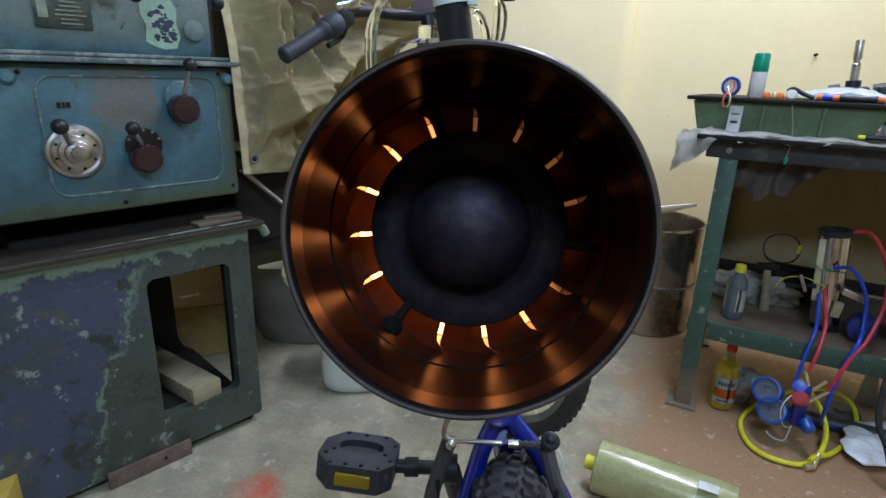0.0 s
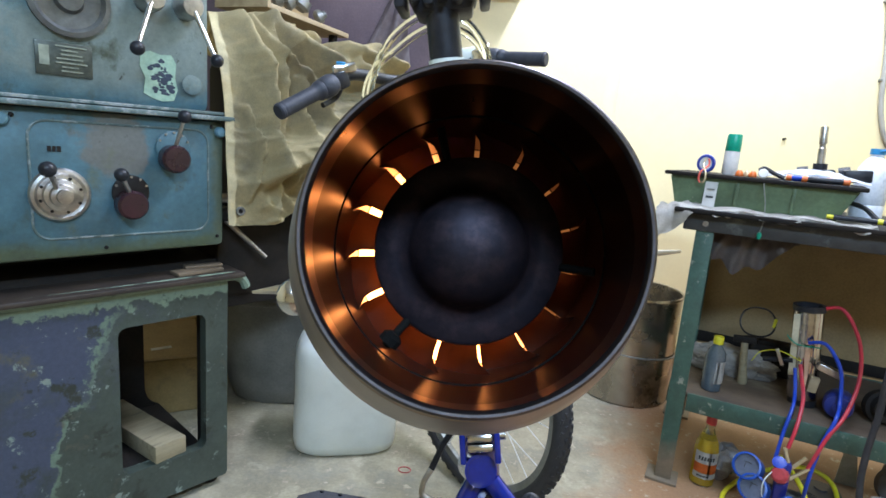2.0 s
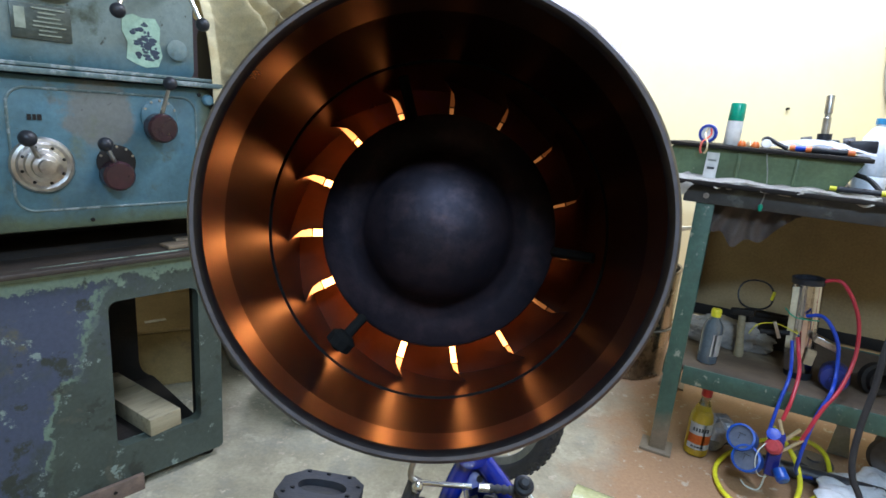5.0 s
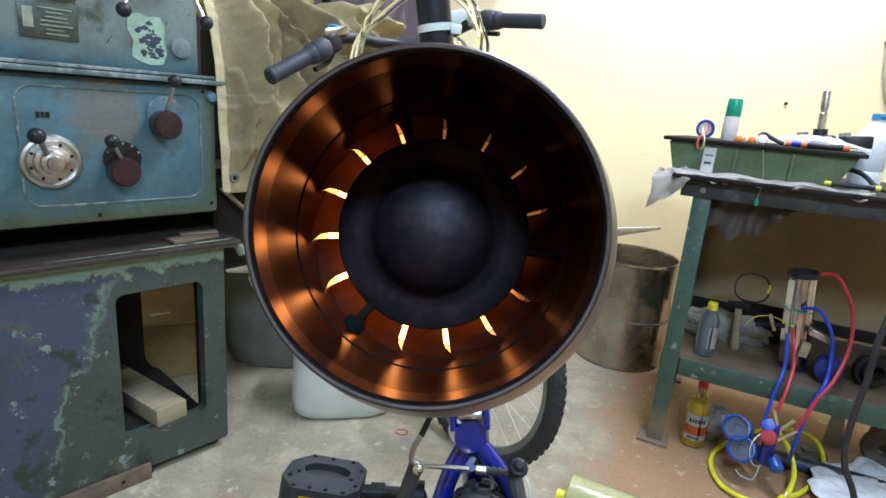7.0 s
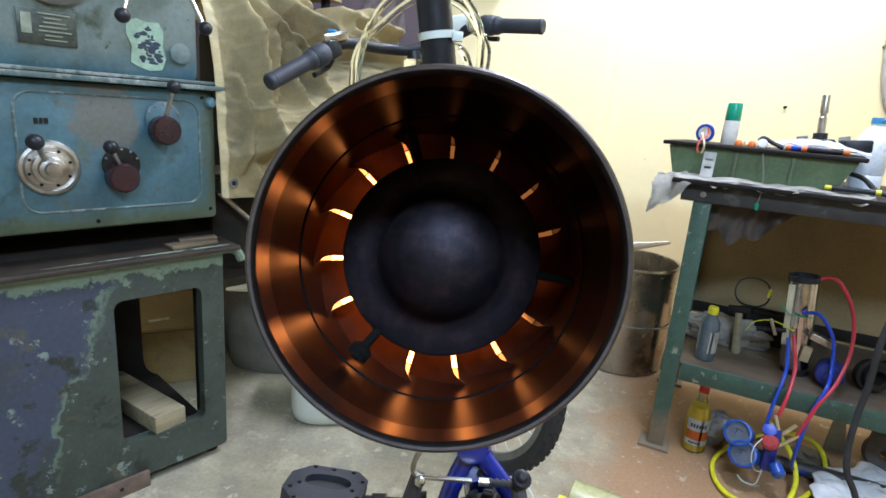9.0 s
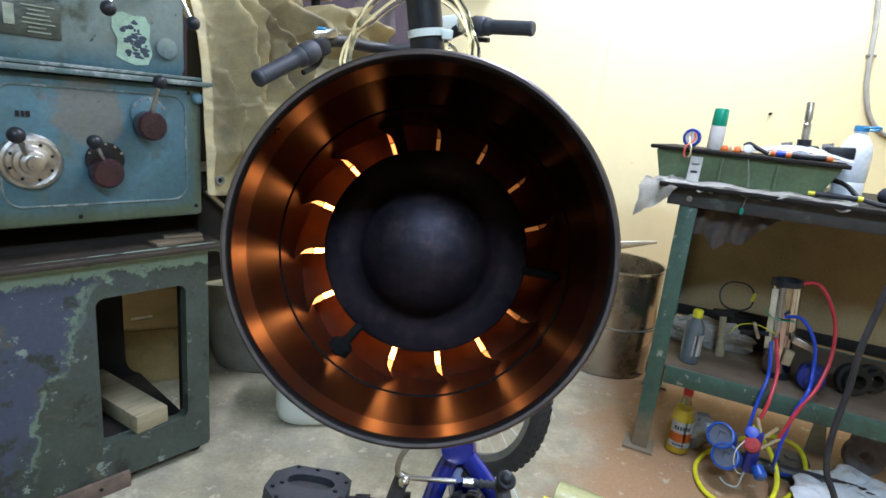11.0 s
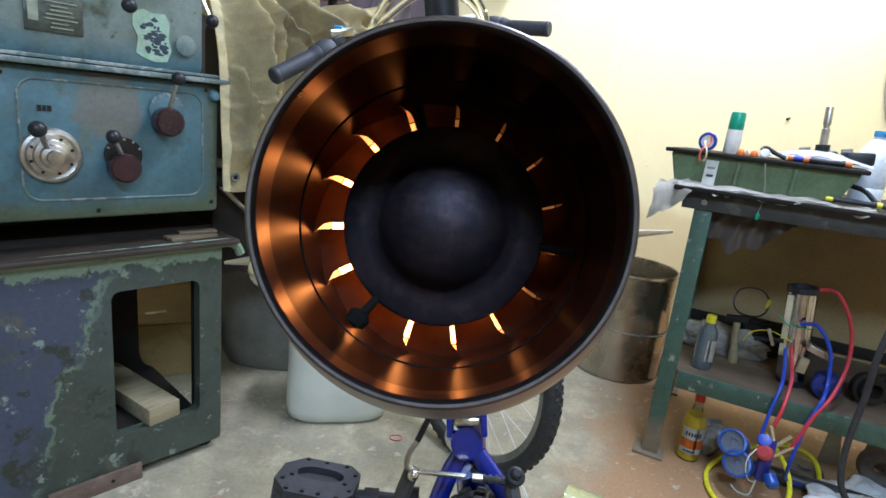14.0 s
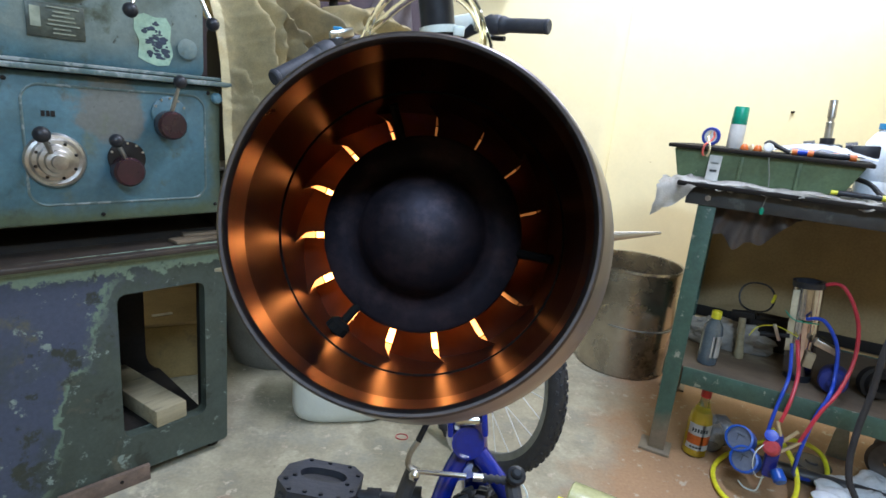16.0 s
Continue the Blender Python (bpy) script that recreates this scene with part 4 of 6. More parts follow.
bike_part("seat_post", made(rod, post_a, post_b, 0.0146, 20), M_black)
up = (post_b - post_a).normalized()
bm = bmesh.new()
H = Matrix.Translation(post_b + Vector((0, 0.01, 0.012))) @ Matrix.Rotation(-0.16, 4, "Y")
bx(bm, (0, 0, 0), (0.052, 0.05, 0.034), H, 0.006)
clamp = bike_part("saddle_clamp", bm, M_black, label="ribbed black saddle clamp")
for k in range(7):
    part("rib", made(bx, (-0.036 + 0.012 * k, -0.012, 0.004 + 0.003 * (k % 2)), (0.009, 0.05, 0.034), H, 0.003), M_black, clamp)
part("clamp_bolt", made(rod, H @ Vector((-0.044, -0.01, 0.008)), H @ Vector((0.044, -0.01, 0.008)), 0.008, 12), M_black, clamp)
bm = bmesh.new()
for sx in (-1, 1):
    sweep(bm, [H @ Vector((sx * 0.022, -0.07, 0.035)), H @ Vector((sx * 0.022, 0.0, 0.018)), H @ Vector((sx * 0.022, 0.06, 0.022)), H @ Vector((sx * 0.015, 0.15, 0.05))], 0.0035, 8)
bike_part("saddle_rail", bm, M_steel)
bm = bmesh.new()
rows = []
for j in range(17):
    v = j / 16
    w = 0.068 * (1 - 0.70 * min(1, v * 1.5) ** 1.2) + 0.004
    row = []
    for i in range(15):
        a = math.pi * i / 14
        row.append(bm.verts.new(H @ Vector((-w * math.cos(a), -0.085 + 0.27 * v, 0.050 + (0.028 - 0.010 * v) * math.sin(a) + 0.012 * (2 * v - 1) ** 2))))
    rows.append(row)
for a, b in zip(rows, rows[1:]):
    for i in range(14):
        bm.faces.new((a[i], a[i + 1], b[i + 1], b[i]))
    bm.faces.new((a[0], b[0], b[14], a[14]))
bm.faces.new(rows[0])
bm.faces.new(rows[-1][::-1])
bike_part("saddle", bm, M_black)
zip_c = post_a + (post_b - post_a) * 0.87
bike_part("zip_tie", made(spin, [(0.0146, -0.003), (0.0160, -0.003), (0.0160, 0.003), (0.0146, 0.003)], zip_c, zip_c + up, 22, True), M_white_pl, label="white nylon cable tie")
bike_part("tie_head", made(bx, zip_c + Vector((0.018, -0.008, 0.0)), (0.009, 0.007, 0.008), None, 0.001), M_white_pl)
# handlebar
bl, br = P(-0.218, 1.251, 1.097), P(0.300, 1.459, 1.260)
bl_in, br_in = P(-0.114, 1.390, 1.189), P(0.165, 1.53, 1.263)
bd = (br - bl).normalized()
mid = (bl + br) / 2
bm = bmesh.new()
sweep(bm, [bl + (bl_in - bl) * 0.5, bl_in, P(-0.045, 1.50, 1.195), P(0.02, 1.53, 1.200), P(0.085, 1.55, 1.225), br_in, br_in + (br - br_in) * 0.5], 0.0125, 14)
bike_part("handlebar", bm, M_black)
stem_top = P(0.02, 1.53, 1.195)
bike_part("stem", made(rod, P(0.075, 1.50, 0.94), stem_top, 0.017, 16), M_black)
for e, d in ((bl, (bl_in - bl).normalized()), (br, (br_in - br).normalized())):
    bm = bmesh.new()
    prof = [(0, 0), (0.0135, 0.0), (0.0160, 0.003), (0.0163, 0.008), (0.0150, 0.010)]
    for k in range(10):
        prof += [(0.0154, 0.012 + 0.0085 * k), (0.0156, 0.0145 + 0.0085 * k), (0.0154, 0.0185 + 0.0085 * k)]
    prof += [(0.0185, 0.103), (0.0200, 0.106), (0.0200, 0.112), (0.0185, 0.114), (0.0215, 0.118), (0.0225, 0.140), (0.0185, 0.150), (0.012, 0.152), (0, 0.152)]
    spin(bm, prof, e, e + d, 24)
    bike_part("grip", bm, M_grip, label="grey-black rubber twist grip")
    bm = bmesh.new()
    q = e + d * 0.165
    bx(bm, (0, 0, 0), (0.034, 0.032, 0.036), Matrix.Translation(q) @ d.to_track_quat("X", "Z").to_matrix().to_4x4(), 0.008)
    bike_part("lever_clamp", bm, M_chrome if e is br else M_black)
    bm = bmesh.new()
    sweep(bm, [q + Vector((0, 0.02, -0.012)), q - d * 0.03 + Vector((0, 0.055, -0.02)), q - d * 0.065 + Vector((0, 0.05, -0.022))], 0.006, 8)
    bike_part("brake_lever", bm, M_black)
bm = bmesh.new()
bx(bm, (0, 0, 0), (0.050, 0.026, 0.020), Matrix.Translation(bl + (bl_in - bl).normalized() * 0.178 + Vector((0, -0.004, 0.018))) @ bd.to_track_quat("X", "Z").to_matrix().to_4x4(), 0.005)
bike_part("shifter", bm, M_chrome)
bike_part("shifter_button", made(bx, bl + (bl_in - bl).normalized() * 0.170 + Vector((0, -0.008, 0.031)), (0.018, 0.014, 0.006), None, 0.002), M_ltblue, label="light blue button")
bm = bmesh.new()
bx(bm, (0, 0, 0), (0.07, 0.012, 0.034), Matrix.Translation(br + (br_in - br).normalized() * 0.21 + Vector((0, -0.02, 0.0))) @ bd.to_track_quat("X", "Z").to_matrix().to_4x4(), 0.004)
bike_part("paper_tag", bm, M_white_pl, label="white tag on the bar")
# left crank and pedal
cr = P(0.128, 0.69, 0.676)
bm = bmesh.new()
sweep(bm, [P(0.20, 0.80, 0.36), P(0.168, 0.76, 0.50), cr + Vector((0.008, 0.0, 0.0))], 0.011, 10)
bike_part("crank_arm", bm, M_black)
bm = bmesh.new()
rod(bm, cr + Vector((-0.060, 0, -0.002)), cr + Vector((0.012, 0, 0)), 0.0075, 14)
rod(bm, cr + Vector((-0.040, 0, -0.002)), cr + Vector((-0.026, 0, -0.001)), 0.0105, 14)
rod(bm, cr + Vector((-0.004, 0, 0)), cr + Vector((0.016, 0, 0.0)), 0.0155, 16)
bike_part("pedal_axle", bm, M_black)
PD = Matrix.Translation(cr + Vector((-0.090, 0.0, 0.001))) @ Matrix.Rotation(radians(-14), 4, "X") @ Matrix.Rotation(radians(4), 4, "Y") @ Matrix.Diagonal((0.80, 0.92, 1, 1))
bm = bmesh.new()
oc = [(-0.052, -0.020), (-0.030, -0.046), (0.034, -0.046), (0.050, -0.028), (0.050, 0.028), (0.034, 0.046), (-0.030, 0.046), (-0.052, 0.020)]
tp = Matrix.Rotation(radians(-90), 4, "X")
slab(bm, oc, [[(0.031 * math.copysign(abs(math.cos(a)) ** 0.7, math.cos(a)), 0.008 + 0.017 * math.sin(a)) for a in [2 * math.pi * k / 22 for k in range(22)]]], -0.013, 0.013)
bmesh.ops.transform(bm, matrix=PD @ tp, verts=bm.verts)
pedal = bike_part("pedal", bm, M_grip, label="black plastic platform pedal with a yellow reflector")
part("pedal_core", made(bx, (0, 0.0, -0.002), (0.09, 0.078, 0.016), PD, 0.003), M_rubber, pedal)
part("reflector", made(bx, (0.002, -0.0475, 0.0), (0.046, 0.006, 0.013), PD, 0.002), mat("amber_reflector", (0.30, 0.20, 0.01), rough=0.2, scale=60), pedal, "amber reflector")
for x, y in ((-0.03, -0.04), (-0.01, -0.04), (0.01, -0.04), (0.032, -0.04), (-0.026, 0.04), (0.0, 0.04), (0.028, 0.04), (0.044, 0.02), (0.044, -0.02), (-0.042, -0.018), (-0.034, -0.006), (0.035, -0.006)):
    part("grip_stud", made(rod, PD @ Vector((x, y, 0.012)), PD @ Vector((x, y, 0.0148)), 0.0022, 8), M_black, pedal)

# clear tubing coiled behind the seat post
tube = thing("clear_tubing", Matrix.Translation((0.10, 0.75, 1.15)), "coil of clear plastic tubing hanging on the seat post", "tubing")
for k, (ry, dz, dx) in enumerate(((0.0, 0.0, 0.0), (0.012, -0.012, 0.006))):
    bm = bmesh.new()
    sweep(bm, [(-0.055 - dx, ry, -0.09), (-0.052 - dx, ry - 0.01, -0.03), (-0.035, ry, 0.015 + dz), (0.0, ry + 0.0, 0.040 + dz), (0.030 + dx, ry + 0.0, 0.036 + dz), (0.055 + dx, ry - 0.004, 0.008 + dz), (0.060 + dx, ry - 0.006, -0.03), (0.052, ry, -0.09)], 0.0036, 10)
    part("loop", bm, M_clear, tube)
bm = bmesh.new()
sweep(bm, [(0.015, -0.02, -0.045), (0.030, -0.022, -0.020), (0.045, -0.024, -0.022), (0.052, -0.024, -0.050), (0.035, -0.022, -0.075)], 0.0036, 10)
part("loop", bm, M_clear, tube)
jar_m = Matrix.Translation((0.085, 0.80, 1.04))
bm = bmesh.new()
spin(bm, [(0, 0), (0.036, 0), (0.040, 0.008), (0.040, 0.070), (0.034, 0.082), (0.014, 0.088), (0.014, 0.10), (0, 0.10)], (0, 0, 0), (0, 0, 1), 24)
part("fuel_bottle", bm, M_clear, tube, "clear plastic fuel bottle").matrix_local = Matrix.Translation((-0.005, 0.06, -0.125))
bike_part("bottle_bracket", made(bx, P(0.10, 0.765, 1.02), (0.05, 0.13, 0.012), None, 0.003), M_black)

# ---------- jet engine ----------
E = Matrix.Translation((0.1485, 0.2935, 1.055)) @ Matrix.Rotation(radians(0.5), 4, "Z") @ Matrix.Rotation(radians(-15.1), 4, "X")
jet = thing("jet_engine", E, "small steel jet engine with a glowing exhaust, behind the seat post", "jet engine")
R0 = 0.0322
Y = (0, 1, 0)
bm = bmesh.new()
spin(bm, [(R0, 0.0012), (R0 + 0.0001, 0.0003), (R0 + 0.0005, -0.0003), (R0 + 0.0010, -0.0004), (R0 + 0.0015, 0.0), (R0 + 0.0018, 0.0008), (R0 + 0.0018, 0.0110), (R0 + 0.0015, 0.0116)], (0, 0, 0), Y, 128)
part("nozzle_lip", bm, M_lip, jet, "grey rolled nozzle lip")
bm = bmesh.new()
spin(bm, [(R0, 0.0012), (R0 + 0.0006, 0.0068), (R0 + 0.0012, 0.0120)], (0, 0, 0), Y, 128)
part("nozzle_band", bm, M_exhaust, jet, "bright heat-tinted band inside the nozzle lip")
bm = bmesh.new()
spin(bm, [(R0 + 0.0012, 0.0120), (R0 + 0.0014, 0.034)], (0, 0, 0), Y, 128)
part("nozzle_wall", bm, M_exhaust_shade, jet, "brown heat-tinted inner nozzle wall, coloured darker for shade")
bm = bmesh.new()
spin(bm, [(R0 + 0.0014, 0.0340), (R0 + 0.0022, 0.0342), (R0 + 0.0022, 0.0350), (R0 + 0.0012, 0.0352)], (0, 0, 0), Y, 128)
part("seal_gap", bm, M_gapblack, jet)
bm = bmesh.new()
spin(bm, [(R0 + 0.0012, 0.0352), (R0 + 0.0010, 0.0375), (R0 + 0.0008, 0.066)], (0, 0, 0), Y, 128)
part("shroud", bm, M_exhaust, jet)
bm = bmesh.new()
spin(bm, [(R0 + 0.0015, 0.0108), (R0 + 0.0022, 0.0114), (R0 + 0.0030, 0.0195), (R0 + 0.0026, 0.0200), (R0 + 0.0015, 0.0201)], (0, 0, 0), Y, 96)
part("heat_band", bm, M_band, jet, "brown heat-stained band")
bm = bmesh.new()
spin(bm, [(R0 + 0.0016, 0.0242), (R0 + 0.0050, 0.0246), (R0 + 0.0062, 0.0256), (R0 + 0.0064, 0.0290), (R0 + 0.0090, 0.0300), (0.0445, 0.035), (0.0480, 0.044), (0.0505, 0.070), (0.0525, 0.10), (0.0525, 0.25), (0.050, 0.262), (0.046, 0.275), (0.042, 0.315), (0.036, 0.32), (0.030, 0.30), (0, 0.30)], (0, 0, 0), Y, 96)
part("casing", bm, M_case, jet, "brushed steel casing")
part("flange_groove", made(spin, [(R0 + 0.0018, 0.0200), (R0 + 0.0016, 0.0203), (R0 + 0.0016, 0.0244)], (0, 0, 0), Y, 96), M_gapblack, jet)
for k in range(10):
    a = 2 * math.pi * (k + 0.35) / 10
    d = Vector((math.cos(a), 0, math.sin(a)))
    part("flange_rivet", made(rod, d * (R0 + 0.0045) + Vector((0, 0.0238, 0)), d * (R0 + 0.0045) + Vector((0, 0.0255, 0)), 0.0007, 10), M_gapblack, jet)
# combustion flame behind the guide vanes
bm = bmesh.new()
spin(bm, [(0.0215, 0.0665), (R0 + 0.0006, 0.0665), (R0 + 0.0006, 0.0685), (0.0215, 0.0685)], (0, 0, 0), Y, 64, True)
part("flame_ring", bm, M_flame, jet, "burning fuel in the combustion ring")
bm = bmesh.new()
spin(bm, [(0.0, 0.069), (R0 + 0.0025, 0.069), (R0 + 0.0025, 0.072), (0.0, 0.072)], (0, 0, 0), Y, 48)
part("back_wall", bm, M_soot, jet)
N = 15
for k in range(N):
    a0 = 2 * math.pi * (k + 0.767) / N
    bm = bmesh.new()
    rows = []
    for j in range(9):
        v = j / 8
        y = 0.0545 - 0.0095 * v ** 1.6
        row_f = []
        for i in range(7):
            w = i / 6
            r = 0.0228 + (R0 + 0.0015 - 0.0228) * w
            span = radians(21.6) + radians(6.0) * max(0.0, (w - 0.62) / 0.38)
            aa = a0 + span * v
            row_f.append(bm.verts.new((r * math.cos(aa), y, r * math.sin(aa))))
        rows.append(row_f)
    for a, b in zip(rows, rows[1:]):
        for i in range(6):
            bm.faces.new((a[i], a[i + 1], b[i + 1], b[i]))
    bmesh.ops.solidify(bm, geom=bm.faces[:], thickness=0.0005)
    part("guide_vane", bm, M_vane, jet)
bm = bmesh.new()
spin(bm, [(0.0232, 0.066), (0.0243, 0.047), (0.02455, 0.0410), (0.0242, 0.0398), (0.0232, 0.0392), (0.0190, 0.0386), (0.0158, 0.0378), (0.0151, 0.0370), (0.0146, 0.0358), (0.0134, 0.0334), (0.0112, 0.0310), (0.0082, 0.0290), (0.0042, 0.0277), (0, 0.0273)], (0, 0, 0), Y, 96)
part("tail_cone", bm, M_soot, jet, "sooty domed tail cone")
for ang in (234, 354, 108):
    a = radians(ang)
    d = Vector((math.cos(a), 0, math.sin(a)))
    bm = bmesh.new()
    rod(bm, d * 0.020 + Vector((0, 0.0425, 0)), d * (R0 - 0.0005) + Vector((0, 0.036, 0)), 0.0011, 10)
    if ang == 234:
        spin(bm, [(0, 0), (0.0028, 0), (0.0028, 0.002), (0.0016, 0.003), (0, 0.003)], d * (R0 - 0.0012) + Vector((0, 0.036, 0)), d * 0.02 + Vector((0, 0.036, 0)), 10)
    part("strut", bm, M_gapblack, jet)
for base, tip in ((Vector((0.050, 0.112, 0.005)), Vector((0.090, 0.128, 0.013))), (Vector((-0.047, 0.090, -0.018)), Vector((-0.076, 0.100, -0.018)))):
    o = (tip - base).normalized()
    flat = Vector((1 if base.x > 0 else -1, 0, 0))
    plug = part("igniter", made(rod, base - flat * 0.004, base + flat * 0.007, 0.0055, 16), M_steel, jet, "bright igniter fitting")
    part("igniter_cap", made(ball, base + flat * 0.0105, 0.0066, 18), M_chrome, plug)
    part("igniter_pin", made(rod, base + flat * 0.012 + Vector((0, 0.002, 0.003)), tip, 0.0022, 10, 0.0006), M_steel, plug)
# straps and saddle bracket to the seat post
for y in (0.13, 0.23):
    part("clamp_strap", made(spin, [(0.0525, y - 0.008), (0.0545, y - 0.008), (0.0545, y + 0.008), (0.0525, y + 0.008)], (0, 0, 0), Y, 64, True), M_black, jet)
Ei = E.inverted()
bm = bmesh.new()
m0 = Matrix.Translation((0, 0.26, 0))
rod(bm, (0, 0.20, -0.050), Ei @ Vector((0.150, 0.70, 0.972)), 0.010, 14)
rod(bm, Ei @ Vector((0.153, 0.702, 0.958)), Ei @ Vector((0.148, 0.701, 0.988)), 0.021, 20)
part("mount_bracket", bm, M_black, jet)
part("red_wire", made(sweep, [(0.0338, 0.013, -0.0050), (0.0345, 0.0145, -0.0080), (0.0343, 0.018, -0.0110), (0.0352, 0.024, -0.013)], 0.0005, 6), M_hose_red, jet, "red igniter lead")

# ---------- workbench ----------
B = Matrix.Translation((0.887, 1.918, 0)) @ Matrix.Rotation(radians(-25), 4, "Z")
bench = thing("workbench", B, "heavy green-painted steel workbench with a lower shelf", "workbench")


def leg(x, y):
    bm = bmesh.new()
    bx(bm, (x + 0.024, y, 0.443), (0.052, 0.008, 0.876), None, 0.002)
    bx(bm, (x + 0.002, y + 0.024, 0.443), (0.008, 0.044, 0.876), None, 0.002)
    bx(bm, (x + 0.02, y + 0.02, 0.005), (0.10, 0.09, 0.010), None, 0.002)
    part("leg", bm, M_bench, bench, "angle-iron leg with chipped green paint")


for x, y in ((-0.01, 0.0), (1.24, 0.0), (-0.01, 0.55), (1.24, 0.55)):
    leg(x, y)
part("front_rail", made(bx, (0.63, -0.006, 0.886), (1.36, 0.012, 0.056), None, 0.003), mat("oily_rail", (0.045, 0.046, 0.046), (0.028, 0.028, 0.028), rough=0.5, scale=12, c3=(0.09, 0.10, 0.09), scale3=14), bench, "dark oily front rail")
part("back_strip", made(bx, (0.63, 0.603, 0.352), (1.22, 0.008, 0.044), None, 0.002), M_dark, bench, "dark baseboard strip at the foot of the added panel")
part("back_rail", made(bx, (0.63, 0.60, 0.872), (1.30, 0.012, 0.058), None, 0.003), M_bench, bench)
part("benchtop", made(bx, (0.62, 0.28, 0.920), (1.40, 0.66, 0.014), None, 0.003), M_dark, bench, "dark oily steel worktop")
part("shelf_rail", made(bx, (0.655, -0.002, 0.298), (1.22, 0.010, 0.062), None, 0.003), M_bench, bench, "green angle-iron shelf rail")
part("shelf_rail", made(bx, (0.655, 0.57, 0.298), (1.22, 0.010, 0.062), None, 0.003), M_bench, bench)
part("shelf", made(bx, (0.62, 0.285, 0.318), (1.20, 0.555, 0.018), None, 0.003), mat("dusty_shelf_boards", (0.125, 0.090, 0.062), (0.075, 0.055, 0.040), rough=0.7, scale=4, stretch=(1, 2, 1), c3=(0.26, 0.21, 0.14), scale3=3, lo3=0.56, hi3=0.7), bench, "dusty brown shelf board")
for x in (-0.012, 1.245):
    part("end_rail", made(bx, (x, 0.29, 0.298), (0.010, 0.54, 0.05), None, 0.003), M_bench, bench)
# added sheet: the wall's shade seen through the open back of the bench
part("wall_shade_panel", made(bx, (0.63, 0.612, 0.61), (1.32, 0.010, 0.58), None, 0.002), M_board_shade, bench, "added brown panel in the colour of the shaded wall")
part("bolt_head", made(rod, (0.012, -0.018, 0.882), (0.012, -0.010, 0.882), 0.009, 6), M_steel, bench)

# rag laid along the bench's front edge
bm = bmesh.new()
rows = []
for i in range(81):
    u = i / 80
    x = -0.135 + 0.56 * u
    row = []
    for j in range(15):
        v = j / 14
        y = 0.10 - 0.125 * min(1, v / 0.62)
        z = 0.930 + 0.004 * math.sin(u * 19) * math.sin(v * 3.0) + 0.004
        drop = max(0, v - 0.55) / 0.45
        hang = 0.018 + 0.004 * math.sin(u * 23) + 0.003 * math.sin(u * 71) + (0.080 * max(0, 1 - u / 0.17))
        z -= hang * drop
        y -= 0.016 + 0.008 * math.sin(u * 47 + 1) * drop
        if x < -0.05:
            z -= (-0.05 - x) * 0.35 * (0.4 + 0.6 * v)
        n = noise.noise(Vector((x * 22, y * 22, 2))) * (0.007 if x > -0.05 else 0.022)
        row.append(bm.verts.new((x + 0.02 * drop * math.sin(u * 9), y - abs(n), z + n)))
    rows.append(row)
for a, b in zip(rows, rows[1:]):
    for i in range(14):
        bm.faces.new((a[i], a[i + 1], b[i + 1], b[i]))
bmesh.ops.solidify(bm, geom=bm.faces[:], thickness=0.003)
for vtx in bm.verts:
    k = max(0.0, min(1.0, (0.0 - vtx.co.x) / 0.06))
    vtx.co += Vector((0.008 * noise.noise(vtx.co * 40), 0.02 * noise.noise(vtx.co * 28), 0.010 * noise.noise(vtx.co * 33 + Vector((3, 0, 0))))) * k
solid("rag", bm, M_cloth, "dirty pale grey rag hanging over the bench edge", "rag", m=B, smooth=60)
bm = bmesh.new()
rows = []
for i in range(41):
    u = i / 40
    row = []
    for j in range(17):
        v = j / 16
        x = 0.03 + 0.235 * u + 0.010 * math.sin(v * 4 + u * 3)
        deep = 0.055 + 0.115 * math.sin(math.pi * min(1.0, 0.12 + u * 0.92)) ** 0.8 + 0.012 * math.sin(u * 21)
        z = 0.912 - deep * v
        y = 0.050 + 0.045 * v * (1 - v) + 0.014 * v * math.sin(u * 26 + 2 * v) + 0.02 * noise.noise(Vector((x * 20, z * 14, 4)))
        row.append(bm.verts.new((x, y, z)))
    rows.append(row)
for a, b in zip(rows, rows[1:]):
    for i in range(16):
        bm.faces.new((a[i], a[i + 1], b[i + 1], b[i]))
bmesh.ops.solidify(bm, geom=bm.faces[:], thickness=0.002)
solid("dark_rag", bm, mat("smoky_rag", (0.17, 0.14, 0.125), (0.11, 0.09, 0.08), rough=0.85, scale=12, bump=0.4, fine=240), "grey-brown rag hanging beneath the worktop", "rag", m=B, smooth=60)

# green chest on the bench
K = B @ Matrix.Translation((-0.13, 0.058, 0.92)) @ Matrix.Rotation(radians(-7), 4, "Z")
tray = thing("tool_chest", K, "green steel chest with ribs and a dark overhanging lid", "tool chest")
bm = bmesh.new()
cs = [((0.035, 0.02, 0.0085), (0.47, 0.02, 0.0085), (0.47, 0.30, 0.0085), (0.035, 0.30, 0.0085)), ((0.012, 0.012, 0.101), (0.515, 0.012, 0.101), (0.515, 0.32, 0.101), (0.012, 0.32, 0.101))]
v = [[bm.verts.new(p) for p in ring] for ring in cs]
bm.faces.new(v[0][::-1])
bm.faces.new(v[1])
for i in range(4):
    bm.faces.new((v[0][i], v[0][(i + 1) % 4], v[1][(i + 1) % 4], v[1][i]))
bmesh.ops.bevel(bm, geom=bm.edges[:], offset=0.004, segments=2, affect="EDGES")
part("chest_body", bm, M_tray, tray)
part("lid", made(bx, (0.264, 0.165, 0.1065), (0.535, 0.345, 0.012), None, 0.003), M_dark, tray, "dark flat lid")
